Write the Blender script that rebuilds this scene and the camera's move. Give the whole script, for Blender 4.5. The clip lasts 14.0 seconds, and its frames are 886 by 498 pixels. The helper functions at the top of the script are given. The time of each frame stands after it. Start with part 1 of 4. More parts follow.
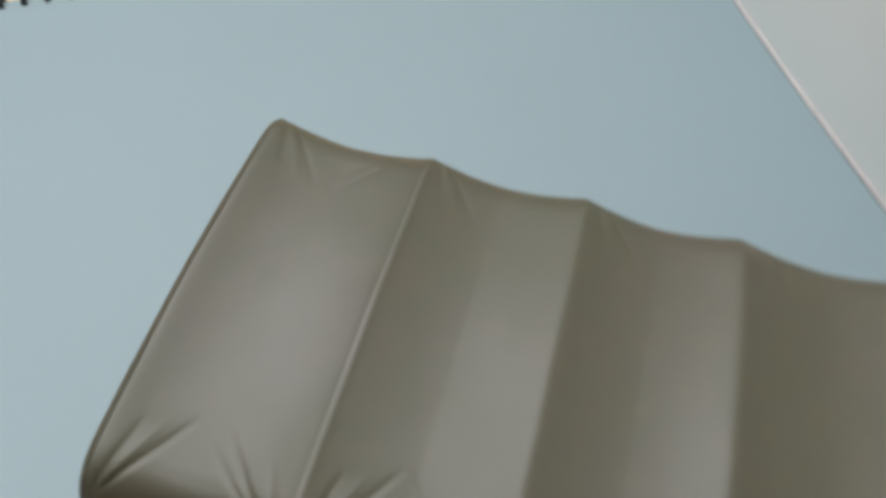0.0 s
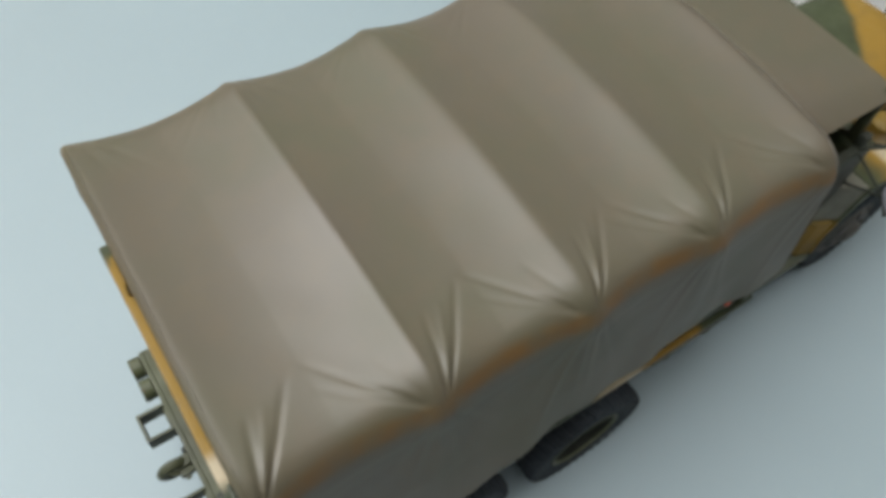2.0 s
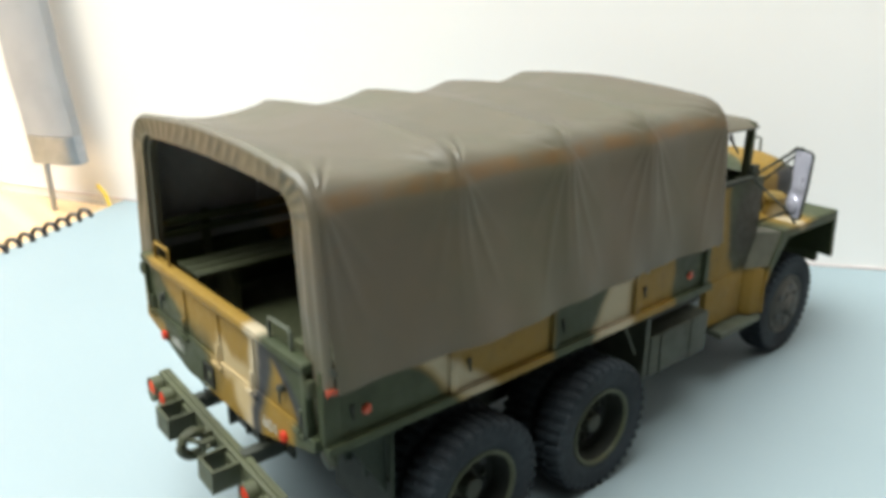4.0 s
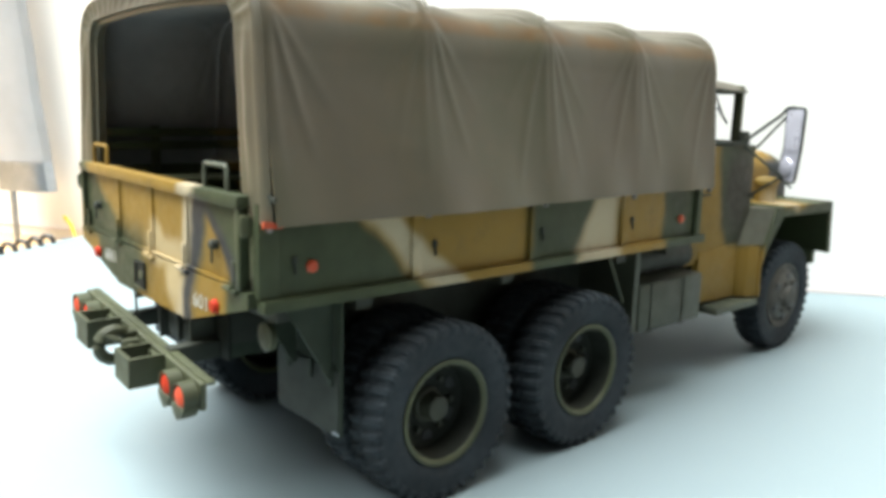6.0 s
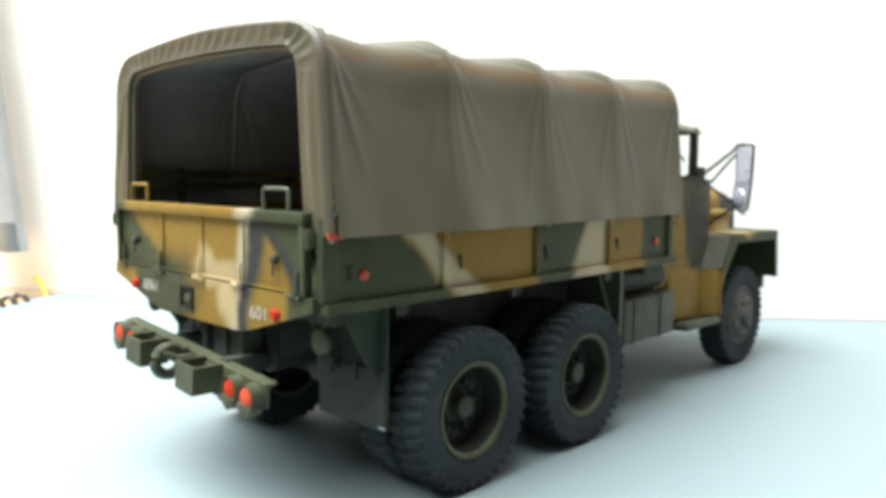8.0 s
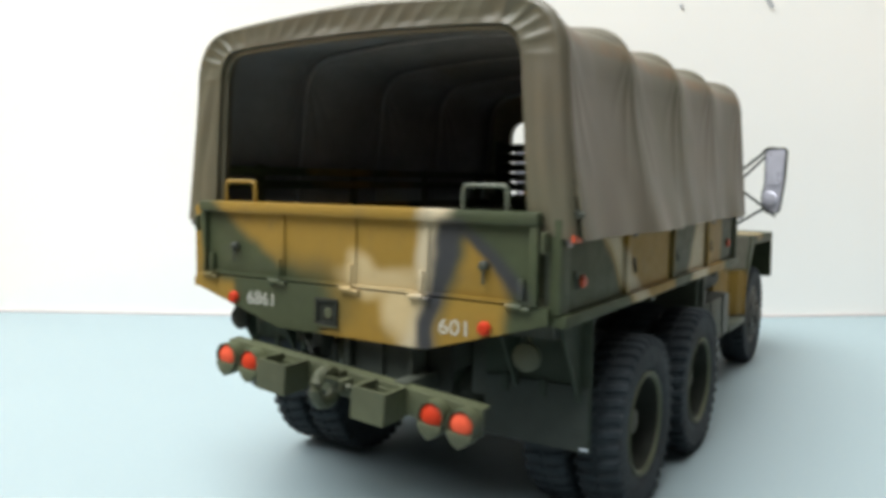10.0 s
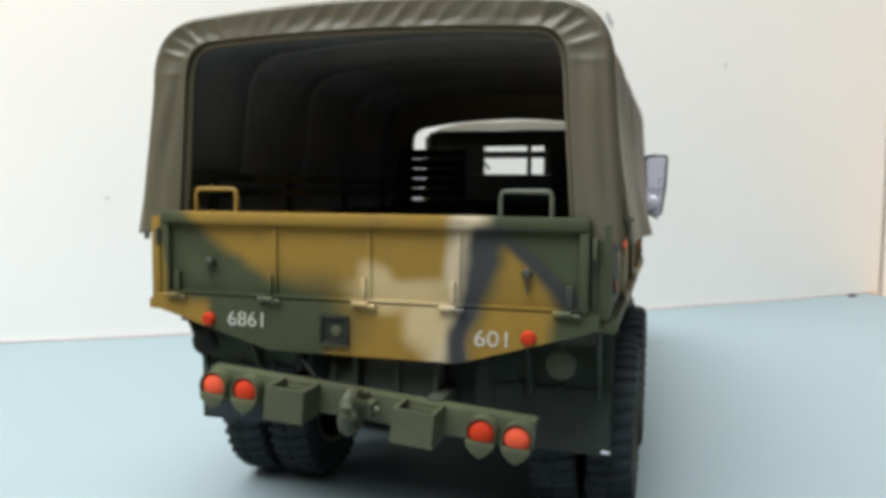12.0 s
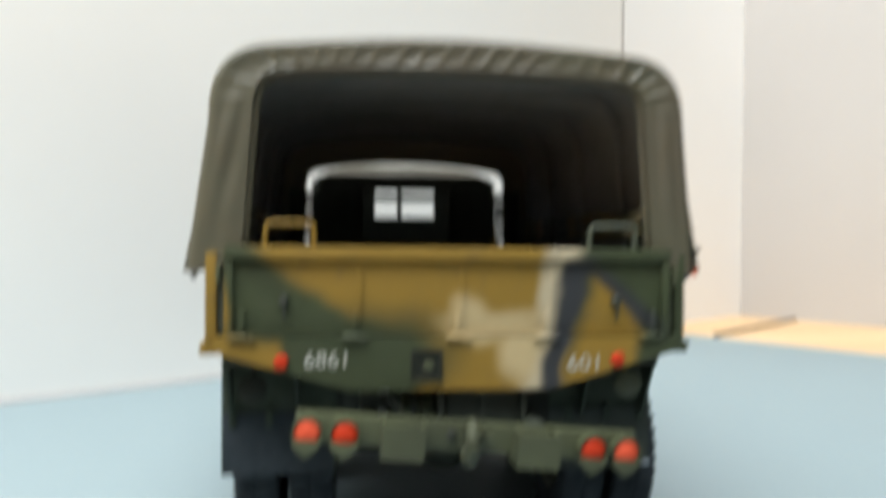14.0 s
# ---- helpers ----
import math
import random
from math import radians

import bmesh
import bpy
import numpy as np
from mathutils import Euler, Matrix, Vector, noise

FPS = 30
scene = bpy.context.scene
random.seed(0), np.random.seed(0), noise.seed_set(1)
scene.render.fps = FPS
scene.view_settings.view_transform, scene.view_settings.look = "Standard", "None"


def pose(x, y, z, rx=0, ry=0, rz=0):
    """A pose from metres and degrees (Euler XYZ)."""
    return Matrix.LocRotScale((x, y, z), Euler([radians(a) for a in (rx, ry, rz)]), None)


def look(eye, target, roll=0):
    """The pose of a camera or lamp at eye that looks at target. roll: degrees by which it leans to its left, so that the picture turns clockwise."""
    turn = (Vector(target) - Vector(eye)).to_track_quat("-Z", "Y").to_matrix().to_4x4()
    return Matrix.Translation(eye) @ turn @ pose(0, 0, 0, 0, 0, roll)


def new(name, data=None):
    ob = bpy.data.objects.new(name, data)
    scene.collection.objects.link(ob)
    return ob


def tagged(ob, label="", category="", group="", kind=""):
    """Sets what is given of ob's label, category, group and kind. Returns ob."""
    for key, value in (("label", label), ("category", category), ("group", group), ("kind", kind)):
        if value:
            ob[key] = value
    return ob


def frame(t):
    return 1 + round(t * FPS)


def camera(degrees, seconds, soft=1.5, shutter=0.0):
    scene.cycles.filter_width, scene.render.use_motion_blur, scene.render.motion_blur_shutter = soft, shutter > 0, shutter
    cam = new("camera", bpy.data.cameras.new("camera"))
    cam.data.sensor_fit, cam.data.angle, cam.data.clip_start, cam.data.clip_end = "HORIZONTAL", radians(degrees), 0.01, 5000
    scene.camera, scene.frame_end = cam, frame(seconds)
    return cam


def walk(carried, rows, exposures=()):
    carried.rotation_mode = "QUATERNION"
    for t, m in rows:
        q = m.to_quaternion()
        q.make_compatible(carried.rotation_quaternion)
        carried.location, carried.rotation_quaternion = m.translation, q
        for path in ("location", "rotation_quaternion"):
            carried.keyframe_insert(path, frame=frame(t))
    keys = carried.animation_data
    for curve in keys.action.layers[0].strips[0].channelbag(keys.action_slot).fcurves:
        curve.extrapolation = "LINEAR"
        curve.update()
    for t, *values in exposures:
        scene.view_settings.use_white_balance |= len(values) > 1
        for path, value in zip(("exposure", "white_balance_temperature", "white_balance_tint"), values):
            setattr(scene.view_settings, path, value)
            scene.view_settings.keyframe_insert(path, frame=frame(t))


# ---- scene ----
cam = camera(58.61, 14.0, soft=4.2, shutter=0.9)
# seconds, eye, target, roll
PATH = [
    (0, (0.05133, 0.04777, 0.18066), (0.02018, 0.04220, 0.13308), 6.85),
    (0.5, (0.04967, 0.04174, 0.17700), (0.02158, 0.03991, 0.12728), 2.73),
    (1, (0.06447, 0.03103, 0.16908), (0.03536, 0.03998, 0.12073), 3.46),
    (1.5, (0.05997, 0.01067, 0.17230), (0.03450, 0.02660, 0.12369), 4.76),
    (2, (0.06354, 0.00173, 0.17612), (0.03928, 0.02152, 0.12832), 6.83),
    (2.3, (0.08161, -0.00827, 0.16926), (0.05449, 0.01392, 0.12412), 9.11),
    (2.5, (0.09779, -0.01635, 0.16105), (0.06781, 0.00803, 0.11895), 8.80),
    (2.7, (0.10910, -0.02878, 0.15557), (0.07486, -0.00297, 0.11780), 5.11),
    (4.8, (0.13044, -0.05470, 0.07876), (0.08860, -0.01855, 0.06435), 0.76),
    (5, (0.13146, -0.05445, 0.07394), (0.08889, -0.01888, 0.06026), 1.23),
    (5.2, (0.13111, -0.05167, 0.07200), (0.08837, -0.01575, 0.05906), 0.27),
    (5.5, (0.12847, -0.04794, 0.06880), (0.08608, -0.01226, 0.05484), -0.17),
    (5.8, (0.12645, -0.04791, 0.06547), (0.08390, -0.01156, 0.05319), 1.46),
    (6, (0.12726, -0.04750, 0.06353), (0.08497, -0.01047, 0.05327), 1.63),
    (6.2, (0.12910, -0.04853, 0.06033), (0.08621, -0.01180, 0.05057), 1.37),
    (6.5, (0.13140, -0.04987, 0.05885), (0.08846, -0.01340, 0.04927), 1.02),
    (6.8, (0.13546, -0.05293, 0.05674), (0.09247, -0.01628, 0.04715), 0.86),
    (7, (0.13791, -0.05586, 0.05693), (0.09510, -0.01897, 0.04842), 1.01),
    (7.2, (0.13902, -0.05935, 0.05734), (0.09604, -0.02227, 0.05075), 1.18),
    (9.3, (0.09468, -0.08701, 0.05716), (0.06269, -0.04000, 0.05145), 0.16),
    (9.5, (0.08914, -0.09046, 0.05525), (0.05760, -0.04304, 0.05057), 0.69),
    (10, (0.07762, -0.09576, 0.05536), (0.04740, -0.04752, 0.05034), 0.76),
    (10.2, (0.07536, -0.09728, 0.05563), (0.04514, -0.04887, 0.05046), 0.69),
    (10.5, (0.07370, -0.09830, 0.05495), (0.04421, -0.04959, 0.05015), 0.83),
    (10.8, (0.07155, -0.09874, 0.05487), (0.04381, -0.04872, 0.05144), 0.89),
    (11, (0.06841, -0.09924, 0.05504), (0.04225, -0.04859, 0.05118), 0.71),
    (11.2, (0.06209, -0.10108, 0.05483), (0.03841, -0.04910, 0.05029), 0.91),
    (11.5, (0.05380, -0.10405, 0.05468), (0.03372, -0.05061, 0.04979), 0.44),
    (11.8, (0.04686, -0.10638, 0.05473), (0.02942, -0.05201, 0.04995), 0.59),
    (12, (0.04293, -0.10576, 0.05502), (0.02718, -0.05100, 0.05060), 0.46),
    (12.2, (0.03846, -0.10676, 0.05450), (0.02419, -0.05141, 0.05056), 0.51),
    (12.5, (0.03237, -0.10929, 0.05415), (0.01974, -0.05369, 0.05026), 0.68),
    (12.8, (0.02351, -0.11044, 0.05422), (0.01561, -0.05373, 0.05197), 0.40),
    (13, (0.01635, -0.11189, 0.05369), (0.00903, -0.05529, 0.05086), 0.58),
    (13.2, (0.01017, -0.11209, 0.05361), (0.00659, -0.05495, 0.05121), 0.57),
    (13.5, (-0.00076, -0.11317, 0.05287), (0.00019, -0.05607, 0.05076), 0.29),
    (13.7, (-0.00642, -0.11485, 0.05270), (-0.00452, -0.05778, 0.05065), 0.57),
    (13.9, (-0.01216, -0.11657, 0.05255), (-0.00654, -0.05971, 0.05360), 0.16),
    (14, (-0.01458, -0.11452, 0.05217), (-0.00815, -0.05774, 0.05159), 0.51),
]
# seconds, stops, kelvin, tint
EXPOSURES = [(0.0, -0.86, 6300, 11), (0.5, -0.76, 6350, 13), (1.0, -0.57, 6400, 13), (1.5, -0.48, 6400, 13), (2.0, -0.38, 6550, 14), (2.4, -0.1, 6650, 14), (2.7, 0.14, 6600, 13), (4.8, 0.48, 6550, 9), (5.4, 0.7, 6550, 10),
             (6.0, 0.82, 6450, 9), (7.2, 0.9, 6450, 9), (9.3, 0.46, 6500, 10), (12.0, 0.12, 6400, 11), (14.0, 0.08, 6350, 10)]
walk(cam, [(t, look(eye, target, roll)) for t, eye, target, roll in PATH], EXPOSURES)

# ---- light: an unseen ceiling panel over the desk, in a closed grey room ----
world = bpy.data.worlds.new("room_air")
scene.world = world
world.use_nodes = True
world.node_tree.nodes["Background"].inputs[0].default_value = (0.8, 0.9, 1.0, 1)
world.node_tree.nodes["Background"].inputs[1].default_value = 0.05


def area_lamp(name, eye, target, sx, sy, watts, colour):
    data = bpy.data.lights.new(name, "AREA")
    data.shape, data.size, data.size_y, data.energy, data.color = "RECTANGLE", sx, sy, watts, colour
    ob = new(name, data)
    ob.matrix_world = look(eye, target)
    return ob


area_lamp("overhead_light", (-0.26, -0.33, 1.22), (0.0, 0.1, 0.0), 1.25, 1.25, 56, (0.95, 0.98, 0.965))

# ---- scale: the truck is a 1:35 kit; S turns full-size metres into the kit's ----
S = 1 / 35.0
SCALE = Matrix.Scale(S, 4)


# ---- materials ----
def nodes_of(name):
    mat = bpy.data.materials.new(name)
    mat.use_nodes = True
    nt = mat.node_tree
    return mat, nt, nt.nodes["Principled BSDF"]


def node(nt, kind, **values):
    n = nt.nodes.new(kind)
    for key, value in values.items():
        setattr(n, key, value)
    return n


def truck_coords(nt):
    """Object coordinates in full-size metres."""
    tc = node(nt, "ShaderNodeTexCoord")
    mul = node(nt, "ShaderNodeVectorMath", operation="SCALE")
    mul.inputs["Scale"].default_value = 35.0
    nt.links.new(tc.outputs["Object"], mul.inputs[0])
    return mul.outputs[0]


def noise_of(nt, vec, scale, detail=4.0, rough=0.55):
    n = node(nt, "ShaderNodeTexNoise")
    n.inputs["Scale"].default_value, n.inputs["Detail"].default_value, n.inputs["Roughness"].default_value = scale, detail, rough
    nt.links.new(vec, n.inputs["Vector"])
    return n.outputs["Fac"]


def ramp(nt, fac, a, b, lo=0.0, hi=1.0, smooth=True):
    m = node(nt, "ShaderNodeMapRange", interpolation_type="SMOOTHSTEP" if smooth else "LINEAR")
    for key, value in (("From Min", a), ("From Max", b), ("To Min", lo), ("To Max", hi)):
        m.inputs[key].default_value = value
    nt.links.new(fac, m.inputs["Value"])
    return m.outputs["Result"]


def mix(nt, fac, a, b, mode="MIX"):
    m = node(nt, "ShaderNodeMix", data_type="RGBA", blend_type=mode)
    for sock, value in ((m.inputs[0], fac), (m.inputs[6], a), (m.inputs[7], b)):
        if isinstance(value, (tuple, float, int)):
            sock.default_value = (*value, 1) if isinstance(value, tuple) else value
        else:
            nt.links.new(value, sock)
    return m.outputs[2]


def bump(nt, bsdf, height, strength, distance):
    b = node(nt, "ShaderNodeBump")
    b.inputs["Strength"].default_value, b.inputs["Distance"].default_value = strength, distance
    nt.links.new(height, b.inputs["Height"])
    nt.links.new(b.outputs[0], bsdf.inputs["Normal"])


def painted(name, colour, rough=0.55, metal=0.0, vary=0.25, fine=9.0, coarse=1.5, relief=0.15, spec=0.5):
    """A painted or moulded surface with blotches and grain at two scales."""
    mat, nt, bsdf = nodes_of(name)
    vec = truck_coords(nt)
    big, small = noise_of(nt, vec, coarse), noise_of(nt, vec, fine)
    dark = tuple(c * (1 - vary) for c in colour)
    light = tuple(min(1, c * (1 + vary)) for c in colour)
    col = mix(nt, ramp(nt, big, 0.3, 0.7), dark, light)
    col = mix(nt, ramp(nt, small, 0.35, 0.75, 0.0, 0.35), col, tuple(c * 0.7 for c in colour))
    nt.links.new(col, bsdf.inputs["Base Color"])
    nt.links.new(ramp(nt, small, 0.2, 0.8, rough - 0.08, rough + 0.1), bsdf.inputs["Roughness"])
    bsdf.inputs["Metallic"].default_value = metal
    bsdf.inputs["Specular IOR Level"].default_value = spec
    bump(nt, bsdf, small, relief, 0.01 * S)
    return mat


GREEN, TAN, SAND, BLACK = (0.032, 0.041, 0.018), (0.192, 0.115, 0.016), (0.36, 0.305, 0.205), (0.024, 0.026, 0.029)
SANDY, UMBER = (0.37, 0.285, 0.15), (0.022, 0.019, 0.011)


def camouflage(name, layers):
    """Airbrushed patches. A layer: colour, softness, planes (a, b, c, d) with ax+by+cz>d inside them all, or a blob (centre, radii)."""
    mat, nt, bsdf = nodes_of(name)
    vec = truck_coords(nt)
    wob = node(nt, "ShaderNodeTexNoise")
    wob.inputs["Scale"].default_value, wob.inputs["Detail"].default_value = 2.2, 2.0
    nt.links.new(vec, wob.inputs["Vector"])
    off = node(nt, "ShaderNodeVectorMath", operation="MULTIPLY_ADD")
    off.inputs[1].default_value, off.inputs[2].default_value = (0.22, 0.22, 0.22), (-0.11, -0.11, -0.11)
    nt.links.new(wob.outputs["Color"], off.inputs[0])
    add = node(nt, "ShaderNodeVectorMath", operation="ADD")
    nt.links.new(vec, add.inputs[0])
    nt.links.new(off.outputs[0], add.inputs[1])
    bent = add.outputs[0]
    big, small = noise_of(nt, vec, 2.5), noise_of(nt, vec, 14.0)
    col = mix(nt, ramp(nt, big, 0.3, 0.7), tuple(c * 0.8 for c in GREEN), tuple(c * 1.25 for c in GREEN))
    for colour, soft, planes, blob in layers:
        masks = []
        for a, b, c, d in planes:
            dot = node(nt, "ShaderNodeVectorMath", operation="DOT_PRODUCT")
            dot.inputs[1].default_value = (a, b, c)
            nt.links.new(bent, dot.inputs[0])
            masks.append(ramp(nt, dot.outputs["Value"], d - soft, d + soft))
        if blob:
            sub = node(nt, "ShaderNodeVectorMath", operation="SUBTRACT")
            sub.inputs[1].default_value = blob[0]
            nt.links.new(bent, sub.inputs[0])
            div = node(nt, "ShaderNodeVectorMath", operation="DIVIDE")
            div.inputs[1].default_value = blob[1]
            nt.links.new(sub.outputs[0], div.inputs[0])
            ln = node(nt, "ShaderNodeVectorMath", operation="LENGTH")
            nt.links.new(div.outputs[0], ln.inputs[0])
            masks.append(ramp(nt, ln.outputs["Value"], 1.35, 0.45))
        fac = masks[0]
        for other in masks[1:]:
            m = node(nt, "ShaderNodeMath", operation="MULTIPLY")
            nt.links.new(fac, m.inputs[0])
            nt.links.new(other, m.inputs[1])
            fac = m.outputs[0]
        col = mix(nt, fac, col, colour)
    grime = noise_of(nt, vec, 5.0, 8.0, 0.7)
    col = mix(nt, ramp(nt, grime, 0.5, 0.8, 0.0, 0.35), col, (0.05, 0.045, 0.035))
    nt.links.new(col, bsdf.inputs["Base Color"])
    nt.links.new(ramp(nt, small, 0.2, 0.8, 0.5, 0.68), bsdf.inputs["Roughness"])
    bsdf.inputs["Specular IOR Level"].default_value = 0.28
    bump(nt, bsdf, small, 0.12, 0.008 * S)
    return mat


REAR = (0, -1, 0, -0.14)
SIDE_R, SIDE_L = [(1, 0, 0, 1.1), (0, -1, 0, -3.95)], [(-1, 0, 0, 1.1), (0, -1, 0, -3.95)]
LAYERS = [
    # tailgate and sill
    (TAN, 0.06, [REAR, (0.6, 0, 0.8, 0.84), (-1, 0, 0, -0.6)], None),
    (TAN, 0.05, [REAR, (1, 0, 0, -0.17), (-1, 0, 0, -0.6)], None),
    (GREEN, 0.05, [REAR], ((-0.46, 0.0, 1.25), (0.46, 0.6, 0.235))),
    (TAN, 0.04, [REAR, (-1, 0, 0, 0.86), (0, 0, -1, -1.34)], None),
    (TAN, 0.03, [REAR, (-1, 0, 0, 1.15)], None),
    (SAND, 0.05, [REAR, (1, 0, -0.14, 0.23), (-1, 0, 0.14, -0.42)], None),
    (SANDY, 0.05, [REAR], ((0.2, 0.0, 1.39), (0.27, 0.6, 0.085))),
    (SANDY, 0.05, [REAR], ((0.1, 0.0, 1.46), (0.1, 0.6, 0.1))),
    (SANDY, 0.05, [REAR], ((0.37, 0.0, 1.26), (0.13, 0.6, 0.16))),
    (BLACK, 0.04, [REAR, (1, 0, -0.17, 0.3), (-1, 0, 0.21, -0.37), (0, 0, -1, -1.735)], None),
    (TAN, 0.05, [REAR, (1, 0, -0.25, 0.33), (-1, 0, -1.07, -2.52), (-1, 0, 0, -1.01)], None),
    (BLACK, 0.06, [REAR, (1, 0, 1.07, 2.48), (-1, 0, -1.07, -2.62), (0, 0, 1, 1.38), (0, 0, -1, -1.7)], None),
    # right side
    (TAN, 0.05, [*SIDE_R, (0, 1, 1.06, 2.32), (0, -1, 0, -1.84)], None),
    (SAND, 0.06, [*SIDE_R, (0, 1, 1.06, 2.36), (0, -1, -1.06, -2.6)], None),
    (TAN, 0.04, [*SIDE_R, (0, 1, -0.45, 1.72), (0, -1, 0, -3.28)], None),
    (SAND, 0.06, [*SIDE_R, (0, 1, -0.45, 1.72), (0, -1, 0, -2.72)], None),
    # left side
    (TAN, 0.05, [*SIDE_L, (0, 1, 0.6, 2.1), (0, -1, 0, -2.3)], None),
    # cab, bonnet and wings
    (TAN, 0.06, [(0, 1, 0, 4.0), (0, -1, -0.3, -5.0), (0, 0, -1, -2.0)], None),
    (UMBER, 0.05, [(1, 0, 0, 0.8), (0, 1, 0, 4.4)], ((0.95, 4.86, 1.55), (0.6, 0.27, 0.46))),
    (TAN, 0.05, [(0, 1, 0, 4.0), (0, -1, 0, -5.14), (0, 0, -1, -1.07)], None),
    (TAN, 0.06, [(0.85, 1, 0, 5.98), (-0.85, -1, 0, -6.72), (0, 0, 1, 1.42), (1, 0, 0, -0.64), (-1, 0, 0, -0.64)], None),
    (TAN, 0.05, [(0, 0, 1, 1.36), (1, 0, 0, 0.62)], ((0.85, 5.72, 1.4), (0.6, 0.3, 0.3))),
    (SAND, 0.05, [(0, 0, 1, 1.36), (1, 0, 0, 0.62)], ((0.95, 5.68, 1.4), (0.2, 0.1, 0.2))),
    (BLACK, 0.05, [(1, 0, 0, 0.3), (-1, 0, 0, -0.64), (0, 1, 0, 6.1), (0, 0, 1, 1.42), (0, 0, -1, -1.74)], None),
    (TAN, 0.08, [(0, 0, 1, 1.0), (-1, 0, 0, 0.64)], ((-0.9, 5.6, 1.4), (0.5, 0.4, 0.5))),
]
CAMO = camouflage("camouflage_paint", LAYERS)
OLIVE = painted("olive_paint", (0.046, 0.052, 0.023), 0.6)
FLAP = painted("dark_flap_paint", (0.02, 0.029, 0.018), 0.7, spec=0.3)
# flap rubber lightened in colour for light reflected off the pad
PAD_LIT = painted("pad_lit_flap_rubber", (0.03, 0.036, 0.031), 0.75, spec=0.3)
RIM_GREY = painted("grimy_rim_paint", (0.06, 0.058, 0.05), 0.7)
# near-black: recess and underside shade put into colour; also the black disc
DISC = painted("black_and_shade_paint", (0.012, 0.014, 0.01), 0.75, spec=0.25)
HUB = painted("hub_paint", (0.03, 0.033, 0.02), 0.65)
PINK = painted("pink_lens", (0.54, 0.068, 0.028), 0.65, vary=0.1, spec=0.2)
GREEN_PAINT = painted("plain_green_paint", (0.052, 0.06, 0.04), 0.6)
# olive lightened to hold the wing shoulder's gloss in its colour
SHEEN_OLIVE = painted("sheen_olive_paint", (0.095, 0.095, 0.072), 0.5)
# dark fittings; on the underside and cab back, shade is in the colour
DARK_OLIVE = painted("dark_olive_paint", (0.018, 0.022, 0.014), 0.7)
RUBBER = painted("tyre_rubber", (0.02, 0.026, 0.031), 0.85, vary=0.35, fine=20.0, spec=0.3)
RED = painted("red_lens", (0.38, 0.024, 0.004), 0.65, vary=0.12, spec=0.2)
ORANGE = painted("orange_reflector", (0.4, 0.05, 0.013), 0.4, vary=0.12)
WHITE_INK = painted("white_stencil_paint", (0.42, 0.42, 0.38), 0.6, vary=0.08)
BLACK_PART = painted("black_plastic", (0.02, 0.021, 0.023), 0.45)
PENCIL = painted("dark_brown_lacquer", (0.1, 0.06, 0.035), 0.4)
WIRE = painted("black_wire", (0.012, 0.012, 0.013), 0.35)
YELLOW = painted("yellow_plastic", (0.75, 0.55, 0.03), 0.45)


def canvas_material():
    """Painted cloth: olive, with a brown wash rubbed into the shoulder folds."""
    mat, nt, bsdf = nodes_of("olive_canvas")
    vec = truck_coords(nt)
    big, mid, weave = noise_of(nt, vec, 0.7, 3.0), noise_of(nt, vec, 5.0, 5.0), noise_of(nt, vec, 60.0, 2.0)
    col = mix(nt, ramp(nt, big, 0.35, 0.65), (0.072, 0.061, 0.042), (0.065, 0.061, 0.036))
    col = mix(nt, ramp(nt, mid, 0.42, 0.7, 0.0, 0.5), col, (0.08, 0.065, 0.04))
    axes = node(nt, "ShaderNodeSeparateXYZ")
    nt.links.new(vec, axes.inputs[0])
    band = node(nt, "ShaderNodeMath", operation="MULTIPLY")
    nt.links.new(ramp(nt, axes.outputs["Z"], 2.58, 2.625), band.inputs[0])
    nt.links.new(ramp(nt, axes.outputs["Z"], 2.715, 2.66), band.inputs[1])
    wash = node(nt, "ShaderNodeMath", operation="MULTIPLY")
    nt.links.new(band.outputs[0], wash.inputs[0])
    nt.links.new(ramp(nt, mid, 0.3, 0.6, 0.25, 0.9), wash.inputs[1])
    ahead = node(nt, "ShaderNodeMath", operation="MULTIPLY")
    nt.links.new(wash.outputs[0], ahead.inputs[0])
    nt.links.new(ramp(nt, axes.outputs["Y"], 0.08, 0.2), ahead.inputs[1])
    behind = node(nt, "ShaderNodeMath", operation="MULTIPLY")
    nt.links.new(ahead.outputs[0], behind.inputs[0])
    nt.links.new(ramp(nt, axes.outputs["Y"], 3.86, 3.78), behind.inputs[1])
    col = mix(nt, behind.outputs[0], col, (0.095, 0.05, 0.011))
    nt.links.new(col, bsdf.inputs["Base Color"])
    nt.links.new(ramp(nt, big, 0.3, 0.7, 0.42, 0.5), bsdf.inputs["Roughness"])
    bsdf.inputs["Specular IOR Level"].default_value = 0.52
    bump(nt, bsdf, weave, 0.1, 0.004 * S)
    return mat


CANVAS = canvas_material()
# haze over the dark inside is put into this grey, lighter than the canvas
LINING = painted("lightened_cloth_lining", (0.19, 0.19, 0.19), 0.9, vary=0.15, spec=0.15)


def glass_material():
    mat, nt, bsdf = nodes_of("clear_plastic")
    bsdf.inputs["Base Color"].default_value = (0.97, 0.98, 0.98, 1)
    bsdf.inputs["Roughness"].default_value, bsdf.inputs["Transmission Weight"].default_value, bsdf.inputs["IOR"].default_value = 0.02, 1.0, 1.05
    return mat


GLASS = glass_material()
MIRROR = painted("mirror_foil", (0.4, 0.4, 0.46), 0.3, 0.3, vary=0.08)
STEEL = painted("brushed_steel", (0.42, 0.46, 0.51), 0.35, 0.9, vary=0.12)
